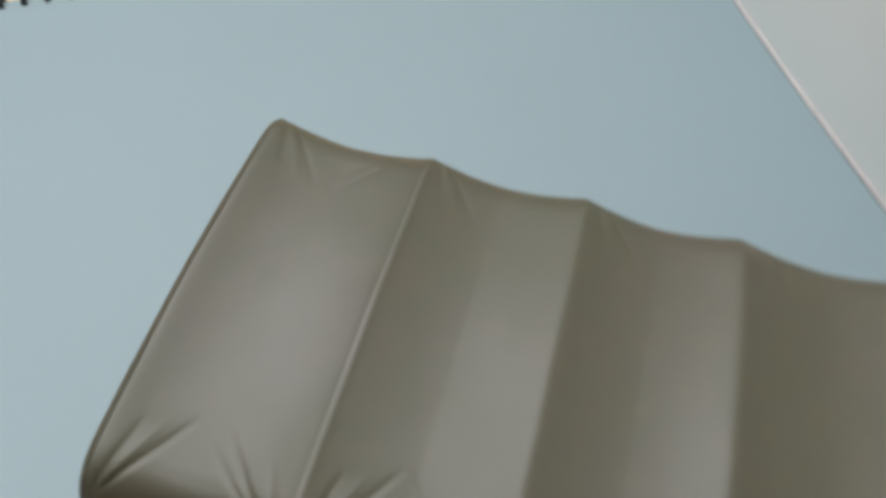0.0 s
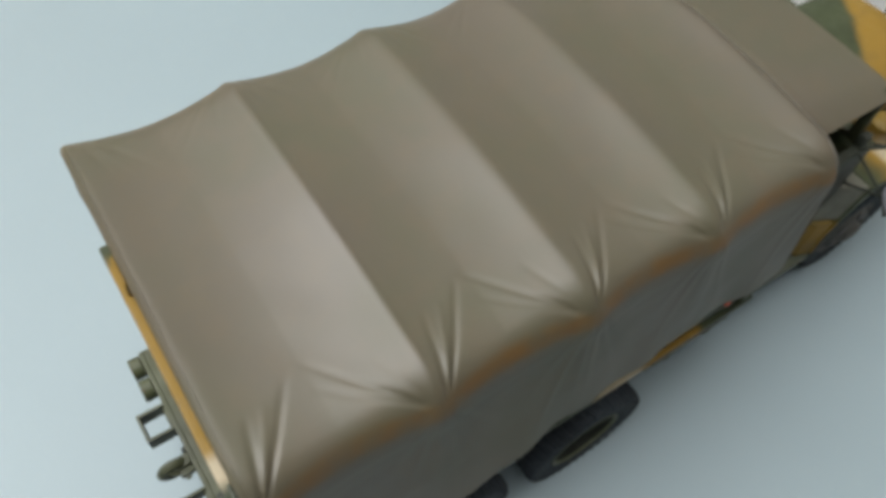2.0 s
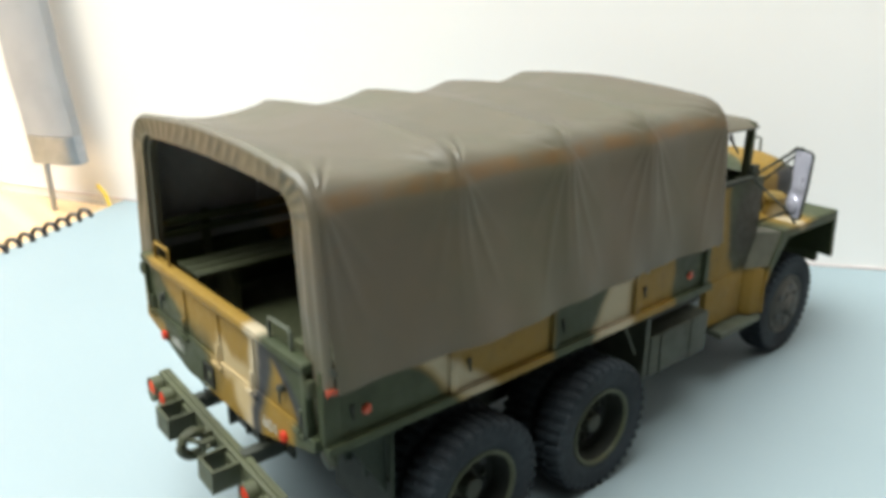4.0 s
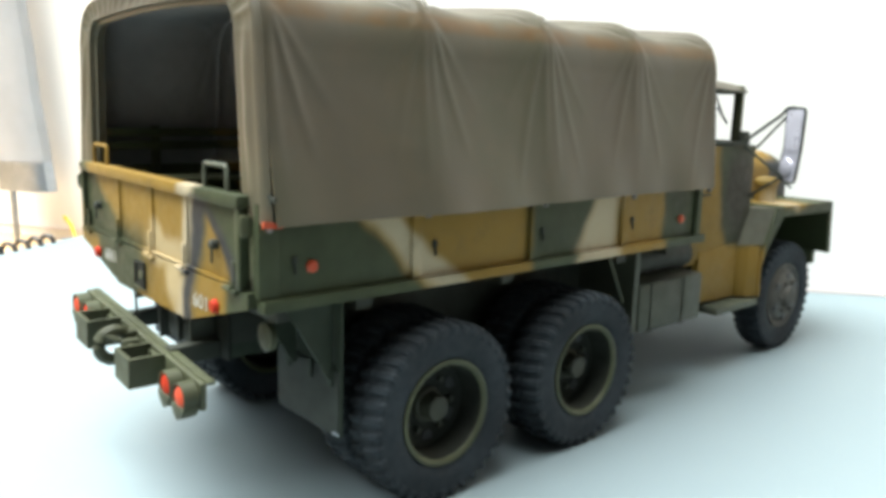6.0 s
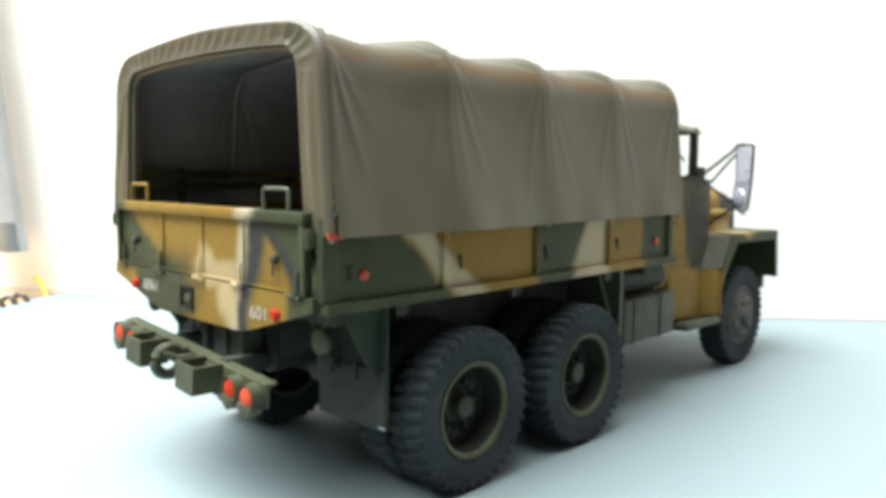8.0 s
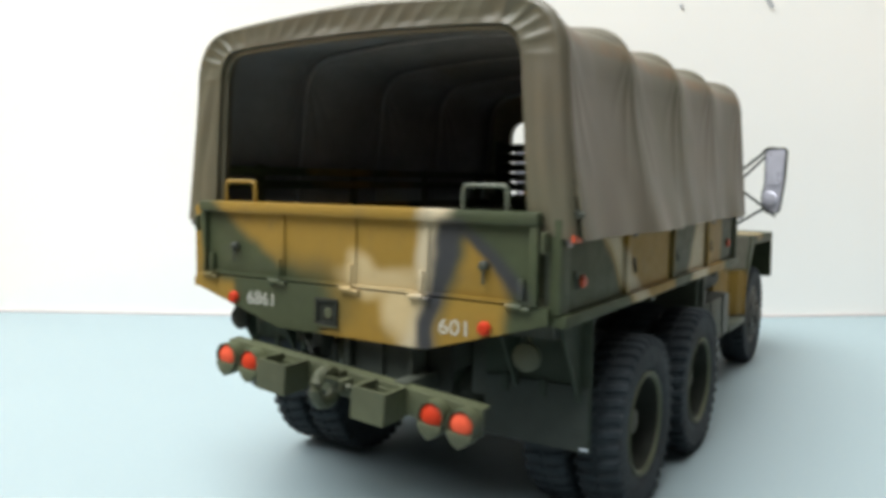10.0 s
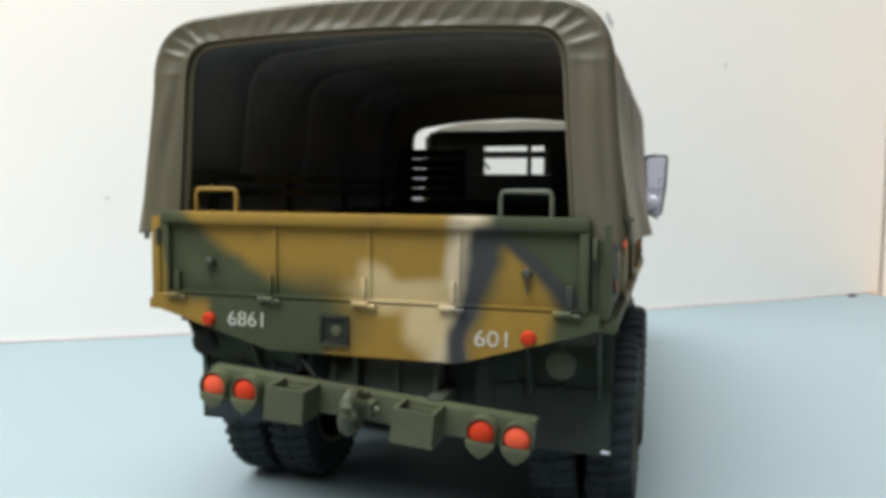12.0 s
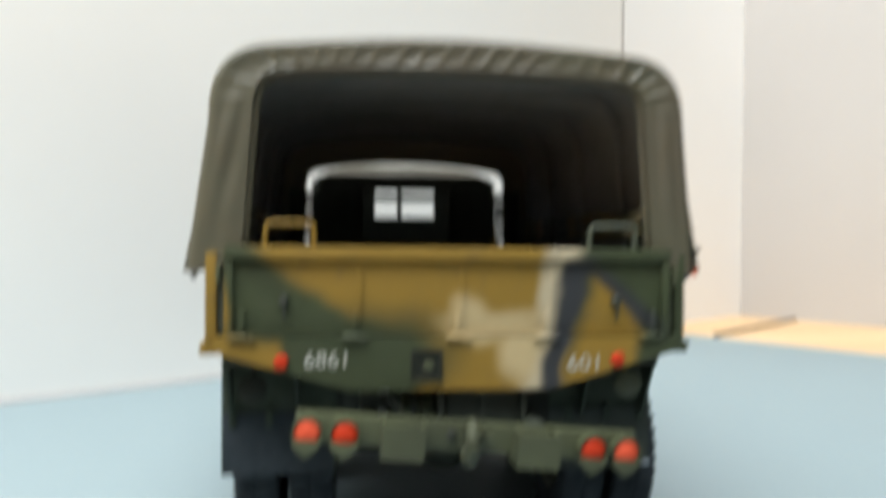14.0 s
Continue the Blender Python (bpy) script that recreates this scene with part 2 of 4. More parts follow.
GREY_WRAP = painted("grey_plastic_wrap", (0.4, 0.41, 0.425), 0.4, vary=0.04, coarse=0.6, fine=2.0, relief=0.05)


def plain_surface(name, colour, rough, scale, vary, relief, depth):
    mat, nt, bsdf = nodes_of(name)
    vec = truck_coords(nt)
    big, small = noise_of(nt, vec, scale, 5.0), noise_of(nt, vec, scale * 40, 3.0)
    col = mix(nt, ramp(nt, big, 0.3, 0.7), tuple(c * (1 - vary) for c in colour), tuple(min(1, c * (1 + vary)) for c in colour))
    nt.links.new(col, bsdf.inputs["Base Color"])
    bsdf.inputs["Roughness"].default_value = rough
    bump(nt, bsdf, small, relief, depth)
    return mat


WALL = plain_surface("white_wall_board", (0.79, 0.78, 0.755), 0.6, 0.12, 0.02, 0.06, 0.0002)
SIDE_WALL = plain_surface("cream_wall", (0.79, 0.785, 0.775), 0.7, 0.1, 0.03, 0.1, 0.0003)
# the side wall's shade is put into this darker colour
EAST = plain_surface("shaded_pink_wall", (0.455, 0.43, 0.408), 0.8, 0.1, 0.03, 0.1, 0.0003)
ROOM = plain_surface("grey_room_paint", (0.15, 0.15, 0.15), 0.8, 0.1, 0.05, 0.1, 0.0003)
# reddish tint that paints the shadow gap under the wall board
GAP_SHADE = plain_surface("wall_gap_shade", (0.6, 0.53, 0.51), 0.8, 0.1, 0.1, 0.1, 0.0003)
JOINT = plain_surface("dark_wall_joint", (0.16, 0.14, 0.12), 0.8, 0.1, 0.1, 0.1, 0.0003)
PAD = plain_surface("pale_blue_card", (0.212, 0.27, 0.288), 0.55, 0.15, 0.025, 0.05, 0.0001)


def wood_material():
    mat, nt, bsdf = nodes_of("desk_wood")
    vec = truck_coords(nt)
    stretch = node(nt, "ShaderNodeMapping")
    stretch.inputs["Rotation"].default_value = (0, 0, radians(-34))
    stretch.inputs["Scale"].default_value = (0.06, 1.4, 1.0)
    nt.links.new(vec, stretch.inputs["Vector"])
    grain, fine = noise_of(nt, stretch.outputs[0], 1.2, 6.0, 0.6), noise_of(nt, stretch.outputs[0], 9.0, 4.0)
    col = mix(nt, ramp(nt, grain, 0.35, 0.68), (0.62, 0.4, 0.2), (0.78, 0.55, 0.31))
    col = mix(nt, ramp(nt, fine, 0.5, 0.8, 0.0, 0.3), col, (0.5, 0.3, 0.14))
    nt.links.new(col, bsdf.inputs["Base Color"])
    bsdf.inputs["Roughness"].default_value = 0.42
    bump(nt, bsdf, fine, 0.08, 0.0003)
    return mat


WOOD = wood_material()


# ---- building helpers: all coordinates in full-size metres, scaled on the way out ----
def finish(bm, name, material, parent=None, sharp=32):
    bmesh.ops.recalc_face_normals(bm, faces=bm.faces)
    bm.transform(SCALE)
    for f in bm.faces:
        f.smooth = True
    for e in bm.edges:
        e.smooth = len(e.link_faces) == 2 and e.calc_face_angle(0.0) < radians(sharp)
    me = bpy.data.meshes.new(name)
    bm.to_mesh(me)
    bm.free()
    me.materials.append(material)
    ob = new(name, me)
    if parent:
        ob.parent = parent
    return ob


def part(name, bm, material, parent, label="", sharp=32):
    ob = finish(bm, name, material, parent, sharp)
    return tagged(ob, label) if label else ob


def again(ob, m, parent=None):
    """The same mesh once more, placed by m (full-size metres)."""
    c = new(ob.name.split(".")[0], ob.data)
    c.parent = parent or ob.parent
    c.matrix_basis = SCALE @ m @ SCALE.inverted()
    if "label" in ob:
        c["label"] = ob["label"]
    return c


def box(bm, x0, x1, y0, y1, z0, z1, bevel=0.0, m=None):
    vs = bmesh.ops.create_cube(bm, size=1.0)["verts"]
    bmesh.ops.scale(bm, vec=(x1 - x0, y1 - y0, z1 - z0), verts=vs)
    bmesh.ops.translate(bm, vec=((x0 + x1) / 2, (y0 + y1) / 2, (z0 + z1) / 2), verts=vs)
    if bevel:
        es = list({e for v in vs for e in v.link_edges})
        vs = bmesh.ops.bevel(bm, geom=es, offset=bevel, segments=2, profile=0.6, affect="EDGES")["verts"]
    if m is not None:
        bmesh.ops.transform(bm, matrix=m, verts=list(set(vs)))
    return bm


def new_box(*a, **k):
    return box(bmesh.new(), *a, **k)


def prism(bm, pts, axis, a0, a1, bevel=0.0):
    """A polygon of two coordinates, drawn out along the third axis (0, 1, 2)."""
    def place(p, a):
        q = list(p)
        q.insert(axis, a)
        return q
    low = [bm.verts.new(place(p, a0)) for p in pts]
    high = [bm.verts.new(place(p, a1)) for p in pts]
    fs = [bm.faces.new(low), bm.faces.new(high[::-1])]
    n = len(pts)
    for i in range(n):
        fs.append(bm.faces.new((low[i], high[i], high[(i + 1) % n], low[(i + 1) % n])))
    if bevel:
        bmesh.ops.bevel(bm, geom=list({e for f in fs for e in f.edges}), offset=bevel, segments=2, profile=0.6, affect="EDGES")
    return bm


def tube(bm, pts, r, seg=8, closed=False):
    pts = [Vector(p) for p in pts]
    rings, n = [], len(pts)
    up = Vector((0.13, 0.31, 0.94)).normalized()
    for i, p in enumerate(pts):
        a = pts[(i - 1) % n] if closed or i else pts[i]
        b = pts[(i + 1) % n] if closed or i < n - 1 else pts[i]
        d = (b - a).normalized()
        u = d.cross(up)
        u = u.normalized() if u.length > 0.05 else d.cross(Vector((1, 0, 0))).normalized()
        v = d.cross(u)
        rings.append([bm.verts.new(p + r * (math.cos(t) * u + math.sin(t) * v)) for t in [2 * math.pi * k / seg for k in range(seg)]])
    for i in range(n if closed else n - 1):
        a, b = rings[i], rings[(i + 1) % n]
        for k in range(seg):
            bm.faces.new((a[k], a[(k + 1) % seg], b[(k + 1) % seg], b[k]))
    if not closed:
        bm.faces.new(rings[0][::-1])
        bm.faces.new(rings[-1])
    return bm


def lathe(bm, profile, centre=(0, 0, 0), axis=0, seg=32):
    """Radius and height pairs turned round an axis through the centre."""
    rings = []
    for r, h in profile:
        ring = []
        for k in range(seg):
            t = 2 * math.pi * k / seg
            q = [r * math.cos(t), r * math.sin(t)]
            q.insert(axis, h)
            ring.append(bm.verts.new(Vector(q) + Vector(centre)))
        rings.append(ring)
    for a, b in zip(rings, rings[1:]):
        for k in range(seg):
            bm.faces.new((a[k], a[(k + 1) % seg], b[(k + 1) % seg], b[k]))
    for ring in (rings[0], rings[-1]):
        bm.faces.new(ring)
    return bm


def rounded(pts, r, seg=4, closed=False):
    """A polyline with its corners rounded."""
    pts = [Vector(p) for p in pts]
    out, n = [], len(pts)
    for i, p in enumerate(pts):
        if not closed and i in (0, n - 1):
            out.append(p)
            continue
        a, b = pts[i - 1] - p, pts[(i + 1) % n] - p
        k = min(r, a.length * 0.45, b.length * 0.45)
        s, e = p + a.normalized() * k, p + b.normalized() * k
        for j in range(seg + 1):
            t = j / seg
            out.append((1 - t) ** 2 * s + 2 * t * (1 - t) * p + t * t * e)
    return out


# ---- setting: desk corner with a white board wall ----
ANG, WALL_C, WALL_Q = radians(34.10), 6.6913, 0.00775
U_AXIS, V_AXIS = Vector((math.cos(ANG), math.sin(ANG), 0)), Vector((-math.sin(ANG), math.cos(ANG), 0))
DESK_Z, SEAM_U, CORNER_U, ROOM_U = -0.15, 11.75, 17.62, 62.0


def uv(u, v, z=0.0):
    return U_AXIS * u + V_AXIS * v + Vector((0, 0, z))


def wall_v(u):
    """The board bows gently; the panel past its seam runs on straight to the corner."""
    k = min(max(u, -11.0), 12.0)
    return WALL_C + WALL_Q * k * k + (2 * WALL_Q * k if u < 0 else 0.05) * (u - k)


def wall_strip(name, u0, u1, z0, z1, material, thick=0.5, steps=24):
    bm = bmesh.new()
    cols = []
    for i in range(steps + 1):
        u = u0 + (u1 - u0) * i / steps
        v = wall_v(u)
        cols.append([bm.verts.new(uv(u, v + dv, z)) for dv, z in ((0, z0), (0, z1), (thick, z1), (thick, z0))])
    for a, b in zip(cols, cols[1:]):
        for k in range(4):
            bm.faces.new((a[k], a[(k + 1) % 4], b[(k + 1) % 4], b[k]))
    bm.faces.new(cols[0])
    bm.faces.new(cols[-1][::-1])
    return finish(bm, name, material)


def slab(name, u0, u1, v0, v1, z0, z1, material, bevel=0.0):
    bm = new_box(u0, u1, v0, v1, z0, z1, bevel)
    bm.transform(Matrix.Rotation(ANG, 4, "Z"))
    return finish(bm, name, material)


ROOM_TOP, ROOM_LOW = 60.0, -26.0
tagged(wall_strip("wall_north", -58.0, SEAM_U, DESK_Z, ROOM_TOP, WALL), "white painted board wall behind the desk", "wall", kind="structure")
tagged(wall_strip("wall_north_end", SEAM_U + 0.09, CORNER_U, DESK_Z, ROOM_TOP, SIDE_WALL, steps=6), "cream wall panel beside the board's seam", "wall", kind="structure")
tagged(wall_strip("wall_seam", SEAM_U - 0.3, SEAM_U + 0.4, DESK_Z, ROOM_TOP, JOINT, thick=0.3, steps=2), "dark joint between two wall boards", "wall joint", kind="structure").location = SCALE @ uv(0, 0.012)
# thin strip added for the shadow gap at the wall's foot
tagged(wall_strip("trim", -40.0, SEAM_U, 0.002, 0.03, GAP_SHADE, thick=0.02, steps=30), "thin reddish-brown strip drawing the shadow gap along the wall's foot", "wall trim", kind="structure").location = SCALE @ uv(0, -0.018)
tagged(slab("wall_east", CORNER_U, CORNER_U + 1, 2.5, wall_v(CORNER_U) + 0.5, ROOM_LOW, ROOM_TOP, EAST), "plain pale side wall with shade in its colour, meeting the board wall in a corner", "wall", kind="structure")
# unseen shell added to close the room, dark grey to limit bounced light
tagged(slab("wall_beyond", ROOM_U, ROOM_U + 1, -62, 26, ROOM_LOW, ROOM_TOP, ROOM), "plain grey wall, added out of view to close the room", "wall", kind="structure")
tagged(slab("wall_west", -59, -58, -62, wall_v(-58) + 2, ROOM_LOW, ROOM_TOP, ROOM), "plain grey wall, added out of view to close the room", "wall", kind="structure")
tagged(slab("wall_south", -59, ROOM_U + 1, -63, -62, ROOM_LOW, ROOM_TOP, ROOM), "plain grey wall, added out of view to close the room", "wall", kind="structure")
tagged(slab("ceiling", -59, ROOM_U + 1, -63, 26, ROOM_TOP, ROOM_TOP + 1, ROOM), "plain grey ceiling, added out of view", "ceiling", kind="structure")
tagged(slab("floor", -59, ROOM_U + 1, -63, 26, ROOM_LOW - 1, ROOM_LOW, ROOM), "plain grey floor, added out of view", "floor", kind="structure")


def build_desk():
    root = tagged(new("desk"), "light wooden desk pushed against the wall", "desk")
    bm = prism(bmesh.new(), [(-44, -20), (CORNER_U - 0.02, -20)] + [(u, wall_v(u) - 0.005) for u in np.linspace(CORNER_U - 0.02, -44, 40)], 2, DESK_Z - 0.9, DESK_Z)
    bm.transform(Matrix.Rotation(ANG, 4, "Z"))
    part("desk_top", bm, WOOD, root)
    for u0, u1 in ((-43, -42.2), (16.6, 17.4)):
        bm = new_box(u0, u1, -19, 6.0, ROOM_LOW, DESK_Z - 0.9)
        bm.transform(Matrix.Rotation(ANG, 4, "Z"))
        part("side_panel", bm, WOOD, root)
    return root


build_desk()
PAD_U0, PAD_U1, PAD_V0, PAD_V1 = -6.03, 11.35, -11.0, 6.7


def build_pad():
    root = tagged(new("spiral_sketch_pad"), "pale blue spiral-bound sketch pad lying on the desk", "sketch pad")
    bm = bmesh.new()
    pts = [(PAD_U0, PAD_V0)]
    pts += [(PAD_U1, PAD_V0)]
    pts += [(u, wall_v(u) - 0.02) for u in np.linspace(PAD_U1, PAD_U0, 18)]
    prism(bm, pts, 2, DESK_Z, 0.0)
    bm.transform(Matrix.Rotation(ANG, 4, "Z"))
    part("cover", bm, PAD, root)
    bm = bmesh.new()
    r = 0.125
    tube(bm, [uv(-0.02 + r * math.cos(t), 0, r * math.sin(t) - 0.02) for t in [2 * math.pi * k / 14 for k in range(14)]], 0.036, 6, True)
    first = part("ring", bm, WIRE, root, "black wire binding ring")
    step, n = 0.25, 0
    v = PAD_V0 + 0.5
    while v < PAD_V1 - 0.6:
        m = Matrix.Translation(uv(PAD_U0, v))
        if n == 0:
            first.matrix_basis = SCALE @ m @ SCALE.inverted()
        else:
            again(first, m)
        v, n = v + step, n + 1
    return root


build_pad()

# ---- the truck ----
truck = tagged(new("toy_truck"), "camouflaged model army truck with olive canvas cover, on the pad", "model truck")
NS, NC, NT = 30, 40, 80
BOWS = (0.075, 1.02, 1.95, 2.85, 3.8)


def bezier2(a, b, c, n):
    return [((1 - t) ** 2 * a[0] + 2 * t * (1 - t) * b[0] + t * t * c[0], (1 - t) ** 2 * a[1] + 2 * t * (1 - t) * b[1] + t * t * c[1]) for t in [i / n for i in range(n)]]


def canopy_profile():
    """The right half of the cover's section from hem to ridge, then its mirror image."""
    half = [(1.303 - 0.068 * i / NS, 1.66 + 0.805 * i / NS) for i in range(NS)]
    half += bezier2((1.235, 2.465), (1.235, 2.795), (0.94, 2.815), NC)
    half += bezier2((0.94, 2.815), (0.45, 2.865), (0.0, 2.87), NT)
    return half + [(0.0, 2.87)] + [(-x - 0.04 * max(0.0, (2.4 - z) / 0.73), z) for x, z in half[::-1]]


PROFILE = canopy_profile()


def crease(s, y, s0, y0, s1, y1, width, depth):
    """A fold along a line in the unrolled cloth, fading to its far end."""
    ds, dy = s1 - s0, y1 - y0
    k = ((s - s0) * ds + (y - y0) * dy) / (ds * ds + dy * dy)
    if k < -0.05 or k > 1.0:
        return 0.0
    off = math.hypot(s - s0 - k * ds, y - y0 - k * dy)
    w = width * (0.75 + 0.6 * k)
    return depth * math.exp(-((off / w) ** 2)) * (1 - k) ** 0.7 * min(1.0, max(0.0, k - 0.04) * 9)


def build_canopy():
    rng = random.Random(7)
    lengths = [0.0]
    for a, b in zip(PROFILE, PROFILE[1:]):
        lengths.append(lengths[-1] + math.hypot(b[0] - a[0], b[1] - a[1]))
    total = lengths[-1]
    shoulder = lengths[NS + 19]
    folds = []
    for side in (0, 1):
        sh = shoulder if side == 0 else total - shoulder
        to_top = 1 if side == 0 else -1
        for i, y in enumerate(BOWS):
            for d in (-1, 1):
                if (i == 0 and d < 0) or (i == 4 and d > 0):
                    continue
                # ahead of a hoop two short tight folds and a ridge between, behind it longer shallow ones
                for slant, reach, depth in ((0.2, 0.42, -0.02), (0.38, 0.46, 0.015), (0.56, 0.46, -0.022)) if d > 0 else ((0.3, 0.42, -0.009), (0.68, 0.52, -0.016), (0.95, 0.42, -0.012)):
                    j = rng.uniform(0.88, 1.12)
                    folds.append((sh - to_top * 0.04, y + d * 0.03, sh + to_top * reach * j, y + d * slant * reach * 1.25 * j + d * 0.04, 0.0145, 0.85 * depth * (1.0 if side == 0 else 0.35)))
                for slant, reach, depth in ((0.4, 0.95, 0.013), (0.85, 0.6, 0.007), (0.08, 0.85, 0.01)):
                    j = rng.uniform(0.8, 1.2)
                    folds.append((sh - to_top * 0.02, y + d * 0.02, sh - to_top * reach * j, y + d * slant * reach * 0.8 * j, 0.024, depth * rng.choice((1.0, 0.7))))
    ys = []
    for a, b in zip(BOWS, BOWS[1:]):
        ys += [a + (b - a) * k / 72 for k in range(72)]
    ys.append(BOWS[-1])
    bm = bmesh.new()
    grid = []
    for y in ys:
        i = max(k for k in range(4) if BOWS[k] <= y + 1e-6) if y < BOWS[-1] else 3
        t = (y - BOWS[i]) / (BOWS[i + 1] - BOWS[i])
        span = BOWS[i + 1] - BOWS[i]
        near_bow = min(t, 1 - t) * span
        soft_t = (math.sqrt(near_bow ** 2 + 0.042 ** 2) - 0.042) / span
        sag = (4 * soft_t * (1 - soft_t)) ** 0.9
        ridge = 0.006 if abs(y - BOWS[1]) < 0.1 else 0.0
        near = [f for f in folds if min(f[1], f[3]) - 0.12 < y < max(f[1], f[3]) + 0.12]
        row = []
        for k, (x, z) in enumerate(PROFILE):
            a, b = PROFILE[max(k - 1, 0)], PROFILE[min(k + 1, len(PROFILE) - 1)]
            nx, nz = b[1] - a[1], a[0] - b[0]
            ln = math.hypot(nx, nz)
            nx, nz = nx / ln, nz / ln
            s = lengths[k]
            edge = min(s, total - s)
            top = min(1.0, max(0.0, (edge - 0.75) / 0.5))
            depth = 0.012 + 0.03 * min(1, edge / 0.7) + 0.03 * top
            d = -depth * sag + ridge * top * math.exp(-((near_bow / 0.028) ** 2))
            for f in near:
                d += crease(s, y, *f)
            d += 0.006 * (noise.noise(Vector((s * 1.7, y * 1.9, 3.0)))) + 0.002 * noise.noise(Vector((s * 5.0, y * 4.0, 9.0)))
            hang = max(0.0, 0.35 - edge) / 0.35
            d += hang * 0.016 * math.sin(y * 5.3 + (1.0 if s < total / 2 else 2.2)) + hang * 0.01 * math.sin(y * 13.0)
            flare = 0.09 * math.exp(-(((y - 1.25) / 0.95) ** 2)) * max(0.0, 1 - edge / 0.75) ** 1.3 if s < total / 2 else 0.0
            row.append(bm.verts.new((x + nx * d + flare, y, z + nz * d)))
        grid.append(row)
    for a, b in zip(grid, grid[1:]):
        for k in range(len(a) - 1):
            bm.faces.new((a[k], a[k + 1], b[k + 1], b[k]))
    ob = part("canvas_cover", bm, CANVAS, truck, "olive-brown canvas cover, sagging between its hoops", sharp=70)
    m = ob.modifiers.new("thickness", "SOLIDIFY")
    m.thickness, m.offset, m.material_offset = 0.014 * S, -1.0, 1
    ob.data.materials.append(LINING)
    return ob


build_canopy()


def opening_profile(half_w, top_w, z_low, z_side, z_top, arch, n_side=NS, n_corner=NC, n_top=NT):
    """An inner edge with as many points as the cover's section."""
    half = [(half_w + (top_w - half_w) * i / n_side, z_low + (z_side - z_low) * i / n_side) for i in range(n_side)]
    half += bezier2((top_w, z_side), (top_w - 0.01, z_top - 0.015), (top_w - 0.14, z_top), n_corner)
    half += bezier2((top_w - 0.14, z_top), (top_w * 0.45, z_top + arch), (0.0, z_top + arch), n_top)
    return half + [(0.0, z_top + arch)] + [(-x, z) for x, z in half[::-1]]


def pleat_phase():
    """Pleats counted along the section: eight or nine to a metre."""
    out = [0.0]
    for a, b in zip(PROFILE, PROFILE[1:]):
        out.append(out[-1] + 8.5 * math.hypot(b[0] - a[0], b[1] - a[1]))
    return out


PLEAT = pleat_phase()


def build_band(name, y_out, y_in, inner, pleat, label):
    """The end band of the cover between its last hoop and the opening, gathered into pleats."""
    bm = bmesh.new()
    steps, rows = 14, []
    rng = random.Random(3)
    for j in range(steps + 1):
        t = j / steps
        row = []
        for k, ((xo, zo), (xi, zi)) in enumerate(zip(PROFILE, inner)):
            bulge = math.sin(math.pi * min(1, t * 1.0)) * 0.012
            e = 2 * min(PLEAT[k], PLEAT[-1] - PLEAT[k]) / PLEAT[-1]
            gather = pleat * (math.exp(-((e - 0.52) / 0.13) ** 2) + 0.7 * math.exp(-((e - 0.9) / 0.2) ** 2))
            lean = -5.0 * max(0.0, min(1.0, (e - 0.66) / 0.1))
            rim = max(0.0, (t - 0.14) / 0.86)
            inside = 1 if y_in < y_out else -1
            phase = math.pi * 2 * PLEAT[k] + rim * lean + 2.5 * noise.noise(Vector((PLEAT[k] * 0.45, 0, 5)))
            uneven = 0.55 + 0.45 * noise.noise(Vector((PLEAT[k] * 0.7, 3, 8)))
            wave = gather * (1 - uneven * (0.5 + 0.5 * math.sin(phase)) ** 2.5) * math.sin(math.pi * min(1.0, rim * 1.05)) ** 0.5
            drape = 0.007 * math.exp(-((e - 0.22) / 0.2) ** 2) * math.sin(11 * t + 5 * noise.noise(Vector((PLEAT[k] * 0.12, 1, 2))))
            soft = 0.006 * noise.noise(Vector((PLEAT[k] * 0.6, t * 2, 1.7)))
            y = y_out + (y_in - y_out) * min(1, t * 7.0) ** 0.6 + (wave + drape * math.sin(math.pi * rim) + soft * math.sin(math.pi * rim) - bulge * 0.4) * inside
            row.append(bm.verts.new((xo + (xi - xo) * t, y, zo + (zi - zo) * t)))
        rows.append(row)
    # the hem turns inwards
    inn = 1 if y_in < y_out else -1
    rows.append([bm.verts.new((x * 0.992, y_in + inn * 0.09, z - 0.005)) for x, z in inner])
    for a, b in zip(rows, rows[1:]):
        for k in range(len(a) - 1):
            bm.faces.new((a[k], a[k + 1], b[k + 1], b[k]))
    ob = part(name, bm, CANVAS, truck, label, sharp=70)
    m = ob.modifiers.new("thickness", "SOLIDIFY")
    m.thickness, m.offset = 0.012 * S, 0.0
    return ob


build_band("rear_band", 0.075, 0.045, opening_profile(1.08, 1.025, 1.70, 2.5, 2.69, 0.03), 0.022, "gathered canvas band round the rear opening")
build_band("front_band", 3.8, 3.86, opening_profile(1.0, 0.985, 1.70, 2.38, 2.52, 0.07), 0.0, "canvas band round the front opening")
bm = bmesh.new()
inner = opening_profile(1.062, 1.008, 1.72, 2.49, 2.672, 0.03)
tube(bm, [(x, 0.085, z) for x, z in inner[::3]], 0.016, 6)
part("hem_cord", bm, CANVAS, truck)
for y in BOWS:
    bm = bmesh.new()
    tube(bm, [(x * 0.975, y, z - 0.03) for x, z in PROFILE[::5]], 0.016, 6)
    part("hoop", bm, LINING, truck)


